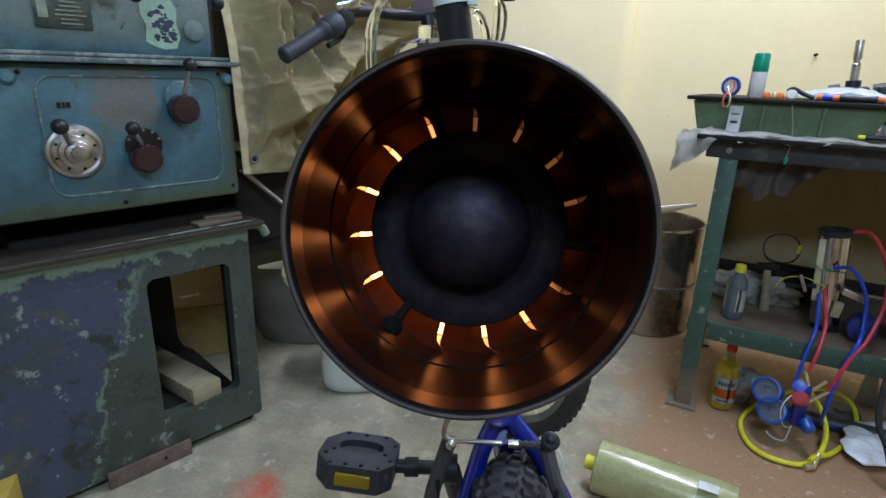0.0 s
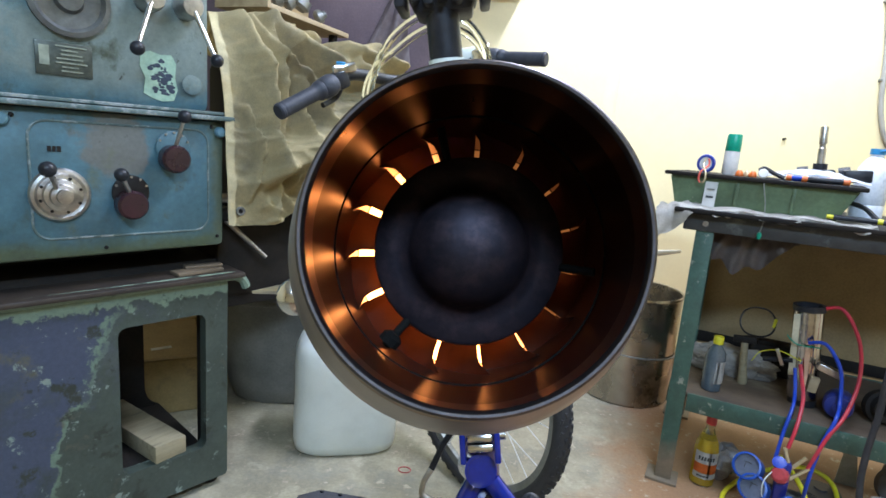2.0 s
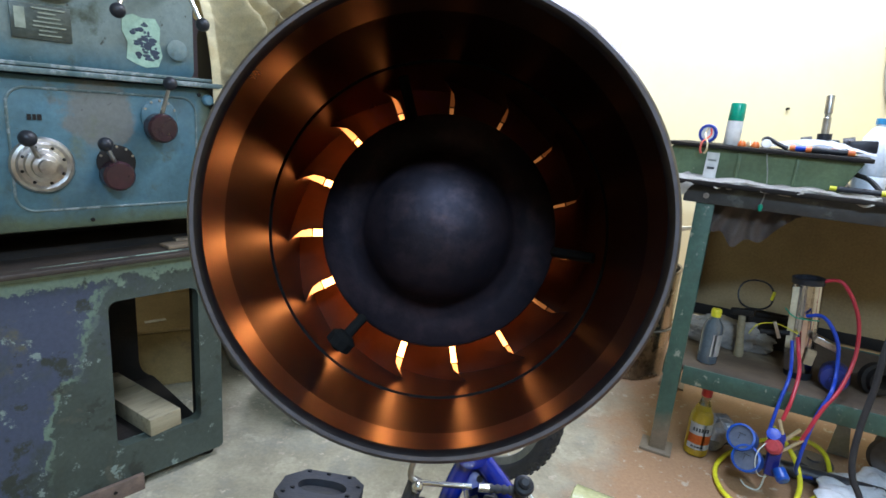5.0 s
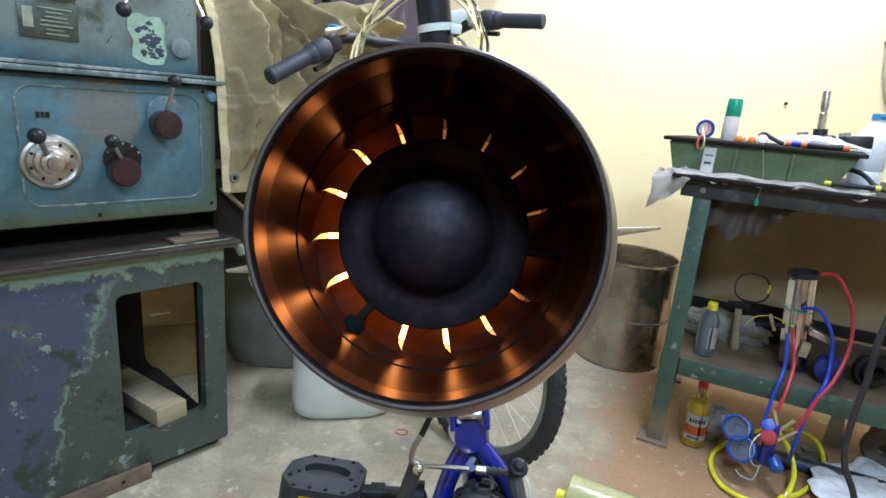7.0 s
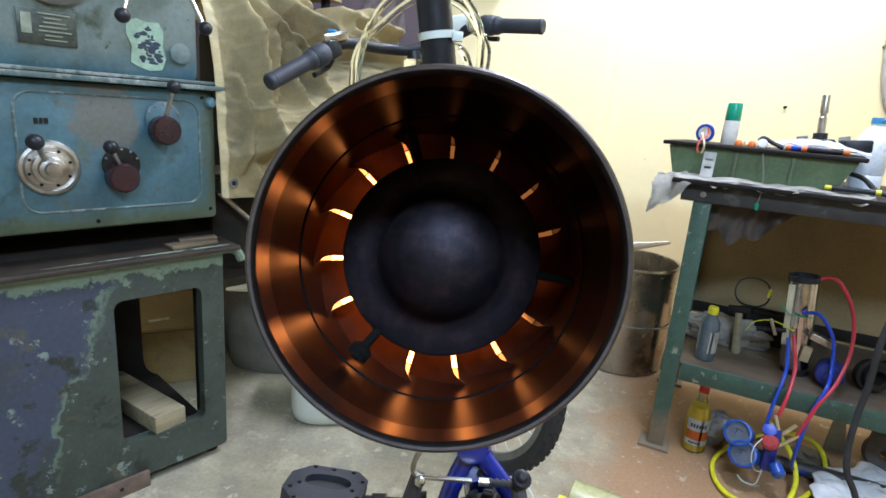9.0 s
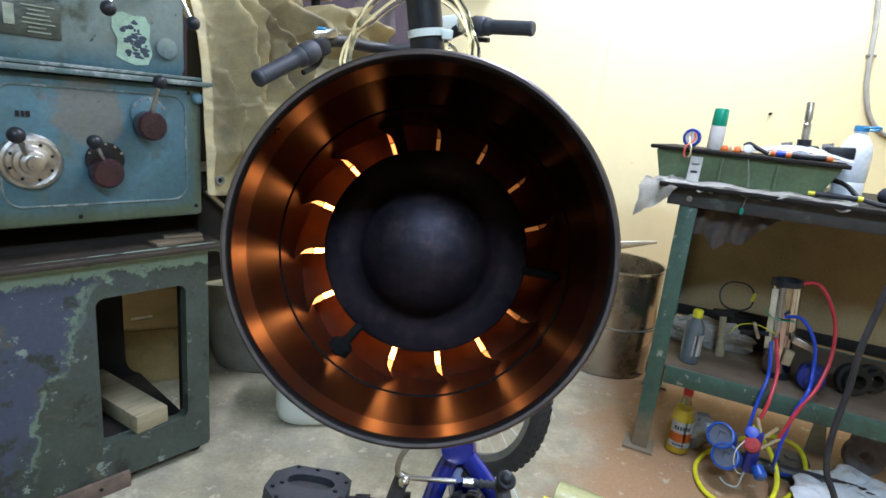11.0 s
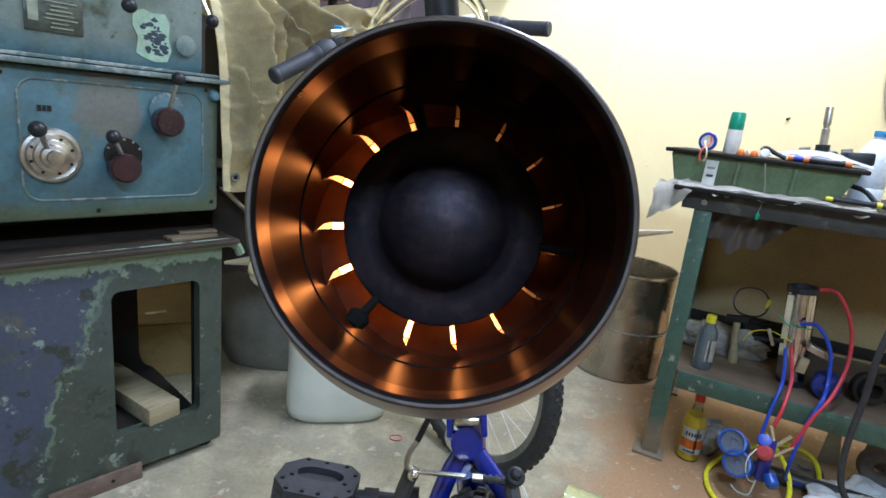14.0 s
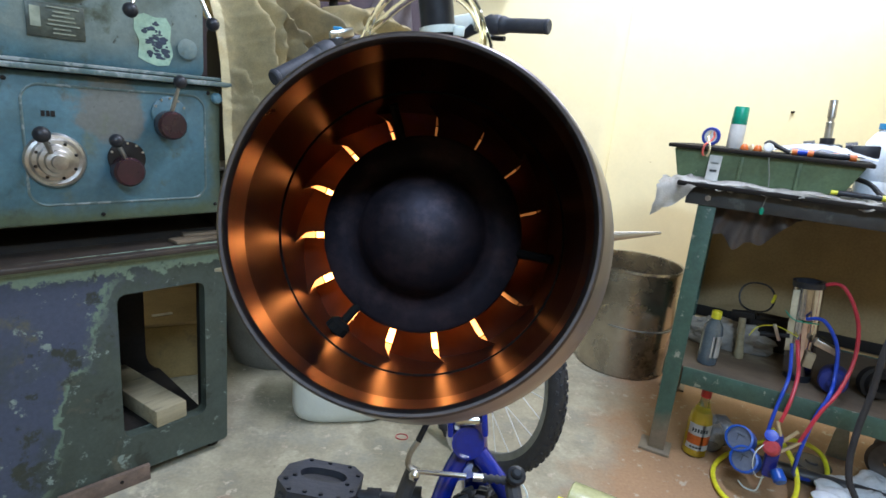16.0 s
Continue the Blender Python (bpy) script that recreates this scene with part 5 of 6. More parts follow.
for x in (0.21, 0.36):
    part("rib", made(bx, (x, 0.0135, 0.053), (0.010, 0.007, 0.088), Matrix.Rotation(0.0, 4, "X"), 0.002), M_tray, tray)
LID = 0.1132


def on_lid(x, y):
    return K @ Matrix.Translation((x, y, LID))


can = thing("spray_can", on_lid(0.171, 0.085), "white aerosol can with a green cap", "spray can")
part("can_body", made(spin, [(0, 0), (0.0215, 0), (0.0225, 0.003), (0.0225, 0.070), (0.021, 0.076), (0, 0.076)], (0, 0, 0), (0, 0, 1), 28), M_paper, can)
part("cap", made(spin, [(0.0218, 0.074), (0.0225, 0.076), (0.0215, 0.122), (0.019, 0.127), (0, 0.128)], (0, 0, 0), (0, 0, 1), 28), M_teal, can, "green plastic cap")
tape = thing("tape_roll", on_lid(0.100, 0.085) @ Matrix.Diagonal((0.86, 0.86, 0.92, 1)), "blue tape dispenser with a white roll", "tape")
part("case", made(spin, [(0.022, -0.010), (0.030, -0.010), (0.032, -0.006), (0.032, 0.006), (0.030, 0.010), (0.022, 0.010)], (0, 0, 0.032), (0, -1, 0.032), 28, True), mat("blue_case", (0.02, 0.05, 0.35), rough=0.4, scale=20), tape)
part("roll", made(spin, [(0.0, -0.008), (0.0225, -0.008), (0.0225, 0.008), (0, 0.008)], (0, 0, 0.032), (0, -1, 0.032), 28), M_paper, tape)
sc = thing("scissors", on_lid(0.110, 0.02), "small scissors with pink-red handles", "scissors")
for sx in (-1, 1):
    part("handle", made(sweep, [(sx * 0.004, -0.030, -0.030), (sx * 0.009, -0.031, -0.020), (sx * 0.008, -0.029, 0.0), (sx * 0.004, -0.022, 0.008), (0.0, -0.01, 0.012), (-sx * 0.008, 0.01, 0.028), (-sx * 0.004, 0.015, 0.045)], 0.0032, 8), mat("pink_red_handle", (0.62, 0.10, 0.07), rough=0.35, scale=20) if sx < 0 else M_brass, sc)
tagp = thing("paper_tag", K @ Matrix.Translation((0.138, 0.0125, 0.052)), "white card tag taped to the chest", "tag")
part("card", made(bx, (0, -0.004, 0.0), (0.036, 0.002, 0.085), Matrix.Rotation(radians(-9), 4, "X"), 0.0005), M_paper, tagp)
part("print_bar", made(bx, (0, -0.0062, -0.012), (0.020, 0.002, 0.007), Matrix.Rotation(radians(-9), 4, "X")), M_ink, tagp)
part("print_bar", made(bx, (0, -0.0062, 0.012), (0.022, 0.002, 0.005), Matrix.Rotation(radians(-9), 4, "X")), M_dull, tagp)
for x, y, c in ((0.207, 0.03, M_orange), (0.243, 0.035, M_orange), (0.226, 0.05, M_brass)):
    bm = bmesh.new()
    spin(bm, [(0, 0), (0.011, 0), (0.012, 0.004), (0.009, 0.013), (0.005, 0.018), (0, 0.018)], (0, 0, 0), (0, 0, 1), 14)
    solid("small_cap", bm, c, "small orange plastic cap", "cap", "caps on the chest", m=on_lid(x, y))
ig = thing("pressure_gauge", on_lid(0.272, 0.012), "small white dial on a thin hanging cord", "gauge")
part("dial", made(spin, [(0, 0.0), (0.013, 0), (0.014, 0.004), (0.012, 0.008), (0, 0.008)], (0, 0, 0.013), (0.1, -1, 0.3), 20), M_paper, ig)
part("clip", made(sweep, [(-0.012, 0.01, 0.022), (0.0, 0.015, 0.030), (0.025, 0.015, 0.018), (0.055, 0.012, 0.006)], 0.006, 8), M_black, ig)
part("cord", made(sweep, [(0.004, -0.006, 0.008), (0.012, -0.024, -0.03), (0.022, -0.035, -0.07), (0.028, -0.052, -0.12), (0.024, -0.062, -0.155)], 0.0016, 6), M_dull, ig)
part("cord_end", made(spin, [(0, 0), (0.004, 0), (0.007, 0.012), (0.004, 0.02), (0, 0.02)], (0.024, -0.062, -0.175), (0.024, -0.062, 0), 10), M_teal, ig, "teal cord end")
bm = bmesh.new()
rows = []
for i in range(29):
    u = i / 28
    row = []
    for j in range(15):
        w = j / 14
        x, y = 0.27 + 0.26 * u, 0.035 + 0.18 * w
        h = 0.006 + 0.030 * math.sin(math.pi * u) * math.sin(math.pi * (0.15 + 0.8 * w)) + 0.008 * abs(noise.noise(Vector((x * 40, y * 40, 0))))
        row.append(bm.verts.new((x + 0.01 * math.sin(w * 9), y, h)))
    rows.append(row)
for a, b in zip(rows, rows[1:]):
    for j in range(14):
        bm.faces.new((a[j], a[j + 1], b[j + 1], b[j]))
bmesh.ops.solidify(bm, geom=bm.faces[:], thickness=0.002)
solid("plastic_bag", bm, M_film, "crumpled clear plastic bag lying on the chest", "plastic bag", m=K @ Matrix.Translation((0, 0, LID)), smooth=50)
for nm, x0, y0, rz, c1, c2 in (("screwdriver", 0.385, 0.010, 4, M_black, M_orange), ("screwdriver", 0.345, 0.030, 3, M_hose_blue, M_orange)):
    sd = thing("screwdriver", on_lid(x0, y0) @ Matrix.Rotation(radians(rz), 4, "Z"), "screwdriver with a two-colour plastic handle", "screwdriver", "screwdrivers on the chest")
    part("handle", made(spin, [(0, 0), (0.006, 0), (0.009, 0.006), (0.008, 0.04), (0.0085, 0.075), (0.006, 0.085), (0, 0.085)], (0, 0, 0.0092), (1, 0, 0.0092), 16), c1, sd)
    part("collar", made(spin, [(0.0, 0.0), (0.0088, 0.0), (0.0092, 0.01), (0.0086, 0.016), (0, 0.016)], (0.085, 0, 0.0092), (1, 0, 0.0092), 16), c2, sd)
    part("collar", made(spin, [(0.0, 0.0), (0.0088, 0.0), (0.0092, 0.01), (0.0086, 0.014), (0, 0.014)], (-0.014, 0, 0.0092), (1, 0, 0.0092), 16), c2, sd)
vise = thing("clamp_stand", on_lid(0.410, 0.24) @ Matrix.Rotation(radians(-4), 4, "Y"), "black clamp holding an upright steel shaft", "clamp")
part("shaft", made(spin, [(0, 0), (0.0115, 0), (0.0115, 0.075), (0.009, 0.078), (0.009, 0.088), (0.0115, 0.090), (0.0115, 0.140), (0.010, 0.143), (0, 0.143)], (0, 0, 0.03), (0, 0, 1), 20), M_steel, vise, "turned steel shaft")
part("base", made(bx, (0, 0, 0.020), (0.085, 0.05, 0.040), None, 0.008), M_black, vise)
for x in (-0.06, 0.05):
    part("jaw", made(rod, (x, 0, 0.028), (x + 0.03, 0, 0.032), 0.018, 14), M_black, vise)
part("collar", made(rod, (0, 0, 0.03), (0, 0, 0.058), 0.02, 18), M_black, vise)
part("handle", made(bx, (0.09, -0.05, 0.02), (0.075, 0.02, 0.038), Matrix.Rotation(0.2, 4, "Z"), 0.006), M_black, vise)
jug = thing("water_jug", B @ Matrix.Translation((0.452, 0.30, 0.9275)) @ Matrix.Diagonal((0.82, 0.82, 0.88, 1)), "clear plastic water jug with a blue cap", "jug")
part("jug_body", made(spin, [(0, 0), (0.050, 0), (0.056, 0.008), (0.056, 0.05), (0.053, 0.055), (0.056, 0.06), (0.056, 0.15), (0.050, 0.185), (0.030, 0.215), (0.022, 0.222), (0.022, 0.236), (0, 0.236)], (0, 0, 0), (0, 0, 1), 28), M_film, jug)
part("cap", made(rod, (0, 0, 0.232), (0, 0, 0.252), 0.025, 20), M_ltblue, jug, "light blue cap")
part("carry_loop", made(sweep, [(0.0, -0.024, 0.243), (0.045, -0.02, 0.250), (0.060, 0, 0.246), (0.045, 0.02, 0.240), (0, 0.024, 0.236)], 0.004, 8), M_ltblue, jug)
kn = thing("felt_marker", B @ Matrix.Translation((0.33, 0.0, 0.937)) @ Matrix.Rotation(radians(-3), 4, "Z"), "black marker pen with yellow ends", "marker")
part("barrel", made(rod, (0, 0, 0.008), (0.10, 0, 0.008), 0.0075, 14), M_black, kn)
part("ring", made(rod, (-0.016, 0, 0.008), (0, 0, 0.008), 0.006, 14), M_yel, kn)
part("ring", made(rod, (0.10, 0, 0.008), (0.112, 0, 0.008), 0.008, 14), M_yel, kn)
bm = bmesh.new()
sweep(bm, [(0.36, 0.20, 0.985), (0.41, 0.10, 0.975), (0.445, 0.05, 0.945), (0.50, 0.02, 0.934), (0.60, 0.0, 0.934)], 0.007, 8)
solid("black_lead", bm, M_rubber, "black rubber lead lying on the bench", "cable", m=B)
bm = bmesh.new()
for k in range(5):
    ball(bm, (0.035 * k, 0.012 * math.sin(k * 2), 0.03), 0.032, 14, (1.1, 1.2, 0.9))
solid("black_glove", bm, mat("navy_fabric", (0.02, 0.022, 0.04), rough=0.9, scale=30, bump=0.4), "crumpled dark navy work glove on the bench", "glove", m=B @ Matrix.Translation((0.52, 0.06, 0.9275)))

# ---------- on the bench's lower shelf ----------
SH = 0.3275


def on_shelf(x, y):
    return B @ Matrix.Translation((x, y, SH))


bt = thing("solvent_bottle", on_shelf(0.108, 0.085), "smoky plastic bottle with a yellow cap and a white label", "bottle")
part("bottle_body", made(spin, [(0, 0), (0.028, 0), (0.031, 0.004), (0.031, 0.115), (0.027, 0.135), (0.013, 0.155), (0.012, 0.165), (0, 0.165)], (0, 0, 0), (0, 0, 1), 28), M_blueglass, bt)
part("cap", made(spin, [(0, 0.160), (0.0155, 0.160), (0.0155, 0.182), (0.014, 0.185), (0, 0.185)], (0, 0, 0), (0, 0, 1), 20), M_yel, bt, "yellow screw cap")
bm = bmesh.new()
vs = [[bm.verts.new((0.0318 * math.cos(a), 0.0318 * math.sin(a), z)) for a in [radians(-80 + 10 * k) for k in range(9)]] for z in (0.03, 0.105)]
for k in range(8):
    bm.faces.new((vs[0][k], vs[0][k + 1], vs[1][k + 1], vs[1][k]))
bmesh.ops.solidify(bm, geom=bm.faces[:], thickness=0.0006)
part("label_sheet", bm, M_paper, bt, "white paper label")
hm = thing("hammer", on_shelf(0.205, 0.21) @ Matrix.Rotation(radians(-6), 4, "Y"), "wooden-handled hammer standing on its end", "hammer")
part("handle", made(spin, [(0, 0), (0.014, 0), (0.016, 0.01), (0.012, 0.06), (0.011, 0.15), (0.0, 0.152)], (0, 0, 0), (0, 0, 1), 14), M_wood, hm)
part("head", made(bx, (0, 0, 0.158), (0.07, 0.024, 0.022), None, 0.004), M_dark, hm)
rg = thing("hanging_ring", on_shelf(0.225, 0.33), "black cable loop with a yellow tab", "cable loop")
part("loop", made(sweep, [(0.055 * math.cos(a), 0.01 * math.sin(3 * a), 0.055 + 0.055 * math.sin(a) + 0.0) for a in [2 * math.pi * k / 12 for k in range(12)]], 0.003, 6, 5, True), M_black, rg).matrix_local = Matrix.Translation((0, 0, 0.14))
part("stalk", made(rod, (0, 0, 0), (0, 0, 0.145), 0.006, 10), M_dark, rg)
part("tab", made(bx, (0.02, -0.012, 0.21), (0.010, 0.006, 0.032), Matrix.Rotation(0.15, 4, "Y"), 0.002), M_yel, rg, "yellow tab")
bm = bmesh.new()
bmesh.ops.create_icosphere(bm, subdivisions=5, radius=1.0)
for vtx in bm.verts:
    q = vtx.co.copy()
    k = 1 + 0.30 * noise.noise(q * 2.3) + 0.16 * (1 - 2 * abs(noise.noise(q * 5.1))) + 0.05 * noise.noise(q * 13)
    vtx.co = Vector((q.x * 0.135 * k, q.y * 0.05 * k, max(0.0, 0.030 + q.z * 0.062 * k)))
solid("crumpled_rag", bm, M_oldcloth, "crumpled grey cleaning rag lying on the shelf", "rag", m=on_shelf(0.15, 0.30), smooth=60)
bm = bmesh.new()
bx(bm, (0, 0, 0.055), (0.20, 0.10, 0.11), None, 0.01)
bx(bm, (0.0, -0.02, 0.115), (0.12, 0.05, 0.02), None, 0.006)
solid("dark_tool_box", bm, M_dark, "dark oily metal box on the shelf", "box", m=on_shelf(0.30, 0.40))
pump = thing("charging_cylinder", on_shelf(0.375, 0.16), "chromed charging cylinder with hose fittings", "cylinder")
part("cylinder_body", made(spin, [(0, 0.02), (0.040, 0.02), (0.042, 0.03), (0.042, 0.30), (0.040, 0.31), (0, 0.31)], (0, 0, 0), (-0.10, 0, 1), 30), mat("mirror_chrome", (0.62, 0.58, 0.60), (0.45, 0.42, 0.43), rough=0.14, metal=1, scale=15, bump=0.02), pump)
part("top_ring", made(spin, [(0.036, 0.308), (0.045, 0.308), (0.045, 0.326), (0.036, 0.326)], (0, 0, 0), (-0.10, 0, 1), 28, True), M_black, pump)
part("base", made(spin, [(0, 0), (0.040, 0), (0.040, 0.022), (0.03, 0.024), (0, 0.024)], (0, 0, 0), (0, 0, 1), 28), M_black, pump)
part("scale_strip", made(bx, (-0.038, -0.034, 0.20), (0.018, 0.004, 0.20), Matrix.Rotation(radians(-5), 4, "Y"), 0.001), mat("cream_scale", (0.55, 0.50, 0.36), rough=0.5, scale=20), pump, "cream scale strip")
part("bracket", made(bx, (0.0, -0.055, 0.150), (0.070, 0.030, 0.022), Matrix.Rotation(radians(18), 4, "Y"), 0.003), M_steel, pump)
part("bracket", made(bx, (-0.02, -0.052, 0.175), (0.010, 0.012, 0.055), Matrix.Rotation(radians(-24), 4, "Y"), 0.002), M_steel, pump)
part("wood_wedge", made(bx, (0.005, -0.045, 0.085), (0.026, 0.02, 0.05), Matrix.Rotation(radians(6), 4, "Y"), 0.003), M_tan, pump)
part("green_tie", made(sweep, [(-0.08, -0.04, 0.225), (-0.055, -0.05, 0.205), (-0.02, -0.048, 0.202), (0.015, -0.045, 0.205)], 0.002, 6), M_teal, pump)
part("loose_wire", made(sweep, [(-0.16, -0.02, 0.11), (-0.14, -0.03, 0.15), (-0.09, -0.03, 0.165), (-0.03, -0.045, 0.15)], 0.0016, 6), M_yel, pump)
part("valve", made(rod, (-0.13, -0.02, 0.125), (-0.05, -0.035, 0.145), 0.008, 12), M_black, pump)
bm = bmesh.new()
spin(bm, [(0, 0), (0.036, 0), (0.040, 0.008), (0.040, 0.07), (0.034, 0.08), (0.012, 0.084), (0.012, 0.10), (0, 0.10)], (0.5, 0.1, 0.042), (0.40, -0.4, 0.062), 24)
solid("blue_motor", bm, mat("dark_blue_paint", (0.02, 0.035, 0.22), rough=0.4, scale=15), "small dark blue electric motor on the shelf", "motor", m=on_shelf(-0.03, 0.05))
for x, y, r in ((0.57, 0.16, 0.05), (0.63, 0.22, 0.045)):
    bm = bmesh.new()
    spin(bm, [(r * 0.45, 0), (r, 0), (r, 0.02), (r * 0.8, 0.024), (r * 0.8, 0.045), (r * 0.45, 0.045)], (0, 0, r), (0.4, -1, r + 0.15), 26, True)
    solid("iron_flange", bm, M_dark, "dark iron flange standing on the shelf", "flange", "flanges on the shelf", m=on_shelf(x, y))

# ---------- gauges and hoses on the floor by the bench ----------
G = B @ Matrix.Translation((0.268, -0.06, 0))
man = thing("manifold_gauge", G, "blue twin-gauge refrigerant manifold lying on the floor", "gauge set")
view = Vector((-0.35, -0.80, 0.50)).normalized()
for c, nm in ((Vector((-0.022, 0.015, 0.160)), "gauge"), (Vector((0.000, -0.016, 0.112)), "gauge")):
    body = part("gauge", made(spin, [(0, -0.035), (0.028, -0.045), (0.039, -0.036), (0.041, 0.0), (0.041, 0.010), (0.037, 0.014), (0.035, 0.008)], c, c + view, 30), M_gauge, man, "round blue gauge")
    part("face", made(spin, [(0, 0.007), (0.036, 0.007), (0.036, 0.0085), (0, 0.0085)], c, c + view, 30), M_face, body, "pale gauge face")
    part("bezel", made(spin, [(0.035, 0.012), (0.040, 0.010), (0.041, 0.016), (0.035, 0.018)], c, c + view, 30, True), M_gauge, body)
    side = view.cross(Vector((0, 0, 1))).normalized()
    upv = side.cross(view)
    bm = bmesh.new()
    bx(bm, (0, 0, 0), (0.022, 0.002, 0.002), Matrix.Translation(c + view * 0.0095 + upv * 0.011) @ view.to_track_quat("-Y", "Z").to_matrix().to_4x4())
    bx(bm, (0, 0, 0), (0.0012, 0.002, 0.018), Matrix.Translation(c + view * 0.0095 + side * 0.006) @ view.to_track_quat("-Y", "Z").to_matrix().to_4x4())
    part("dial_mark", bm, M_ink, body)
part("manifold_block", made(bx, (0.068, 0.005, 0.145), (0.035, 0.035, 0.14), Matrix.Rotation(radians(0), 4, "Z"), 0.006), mat("deep_blue_block", (0.02, 0.03, 0.25), rough=0.35, scale=20), man)
part("hanging_hook", made(sweep, [(0.06, 0.01, 0.08), (0.058, 0.012, 0.04), (0.05, 0.012, 0.006), (0.02, 0.012, 0.004), (0.0, 0.012, 0.02)], 0.0025, 8), M_white_pl, man)
part("wire_tie", made(sweep, [(0.045, -0.02, 0.195), (0.020, -0.045, 0.165), (0.018, -0.050, 0.125), (0.035, -0.040, 0.085), (0.060, -0.01, 0.070)], 0.0016, 6), M_white_pl, man, "thin white wire")
part("red_knob", made(spin, [(0, 0), (0.020, 0), (0.024, 0.006), (0.023, 0.022), (0.016, 0.028), (0, 0.029)], (0.062, -0.015, 0.175), Vector((0.062, -0.015, 0.175)) + view, 20), mat("dusty_red_knob", (0.42, 0.05, 0.06), rough=0.4, scale=20), man, "red valve knob")
part("blue_knob", made(spin, [(0, 0), (0.018, 0), (0.019, 0.03), (0.015, 0.036), (0, 0.037)], (0.085, -0.02, 0.110), (0.115, -0.08, 0.075), 20), M_gauge, man, "blue valve knob")
part("blue_knob", made(spin, [(0, 0), (0.018, 0), (0.019, 0.02), (0, 0.024)], (0.055, 0.0, 0.20), (0.04, -0.05, 0.26), 20), M_hose_blue, man)
for p, q in (((0.085, 0.0, 0.20), (0.115, 0.0, 0.245)), ((0.085, 0.0, 0.165), (0.130, 0.01, 0.21)), ((0.075, 0.0, 0.215), (0.060, 0.01, 0.255))):
    part("fitting", made(rod, p, q, 0.0052, 12), M_brass, man, "brass hose fitting")


def hose(name, pts, r, material, label):
    bm = bmesh.new()
    sweep(bm, pts, r, 10, 10)
    return solid(name, bm, material, label, "hose", m=B)


gx, gy = 0.268, -0.06
hose("red_hose", [(0.372, 0.15, 0.645), (0.425, 0.13, 0.660), (0.478, 0.11, 0.575), (0.492, 0.08, 0.47), (0.465, 0.01, 0.38), (0.425, -0.035, 0.31), (gx + 0.125, gy + 0.01, 0.205)], 0.0055, M_hose_red, "red rubber hose arching from the cylinder")
hose("blue_hose", [(0.352, 0.10, 0.545), (0.395, 0.08, 0.555), (0.440, 0.07, 0.49), (0.452, 0.05, 0.40), (0.440, -0.01, 0.36), (0.415, -0.035, 0.28), (0.40, -0.05, 0.15), (0.42, 0.02, 0.06), (0.50, 0.12, 0.012)], 0.0055, M_hose_blue, "blue rubber hose hanging below the cylinder")
hose("short_red_hose", [(0.342, 0.09, 0.475), (0.352, 0.07, 0.43), (0.356, 0.01, 0.39), (0.348, -0.033, 0.32), (gx + 0.068, gy + 0.01, 0.255)], 0.0055, M_hose_red, "short red hose down to the manifold")
hose("short_blue_hose", [(0.330, 0.09, 0.46), (0.338, 0.06, 0.40), (0.333, 0.0, 0.37), (0.318, -0.035, 0.29), (0.31, gy + 0.01, 0.21)], 0.0052, M_hose_blue, "short blue hose down to the manifold")
Bi = B.inverted()
yw = [(1.225, 1.845, 0.165), (1.258, 1.828, 0.13), (1.280, 1.783, 0.085), (1.265, 1.720, 0.045), (1.209, 1.655, 0.016), (1.139, 1.617, 0.012), (1.062, 1.642, 0.012), (1.030, 1.704, 0.012), (1.050, 1.805, 0.012), (1.120, 1.895, 0.012), (1.240, 1.965, 0.030), (1.376, 1.965, 0.065), (1.450, 1.925, 0.055), (1.442, 1.850, 0.022), (1.357, 1.753, 0.012), (1.261, 1.676, 0.014), (1.191, 1.635, 0.030), (1.160, 1.612, 0.030)]
hose("yellow_hose", [Bi @ Vector(p) for p in yw], 0.0075, M_hose_yel, "bright yellow charging hose looped on the floor")
bm = bmesh.new()
rod(bm, (1.175, 1.612, 0.014), (1.145, 1.605, 0.012), 0.010, 12)
rod(bm, (1.175, 1.612, 0.014), (1.200, 1.640, 0.036), 0.007, 12)
solid("hose_coupling", bm, M_brass, "brass coupling at the end of the yellow hose", "coupling")
ob = thing("oil_bottle", Matrix.Translation((1.035, 1.925, 0)), "clear bottle of yellow oil with a red cap", "bottle")
part("glass", made(spin, [(0, 0.0), (0.034, 0.0), (0.038, 0.004), (0.038, 0.125), (0.034, 0.150), (0.018, 0.185), (0.0135, 0.20), (0.0135, 0.222), (0, 0.222)], (0, 0, 0), (0, 0, 1), 32), M_clear, ob)
part("oil", made(spin, [(0, 0.003), (0.033, 0.003), (0.0365, 0.006), (0.0365, 0.125), (0.033, 0.148), (0.026, 0.163), (0, 0.163)], (0, 0, 0), (0, 0, 1), 32), mat("pale_yellow_oil", (0.62, 0.42, 0.02), (0.52, 0.34, 0.015), rough=0.1, scale=10, bump=0, coat=0.8), ob, "yellow oil")
part("cap", made(spin, [(0, 0.215), (0.0165, 0.215), (0.0165, 0.238), (0.015, 0.242), (0, 0.242)], (0, 0, 0), (0, 0, 1), 20), M_red, ob, "red screw cap")
for z0, z1, m_, nm in ((0.030, 0.050, M_paper, "label_sheet"), (0.0505, 0.083, M_orange, "label_band"), (0.0835, 0.125, M_paper, "label_sheet")):
    bm = bmesh.new()
    vs = [[bm.verts.new((0.0388 * math.cos(a), 0.0388 * math.sin(a), z)) for a in [radians(-165 + 10 * k) for k in range(14)]] for z in (z0, z1)]
    for k in range(13):
        bm.faces.new((vs[0][k], vs[0][k + 1], vs[1][k + 1], vs[1][k]))
    bmesh.ops.solidify(bm, geom=bm.faces[:], thickness=0.0006)
    part(nm, bm, m_, ob)
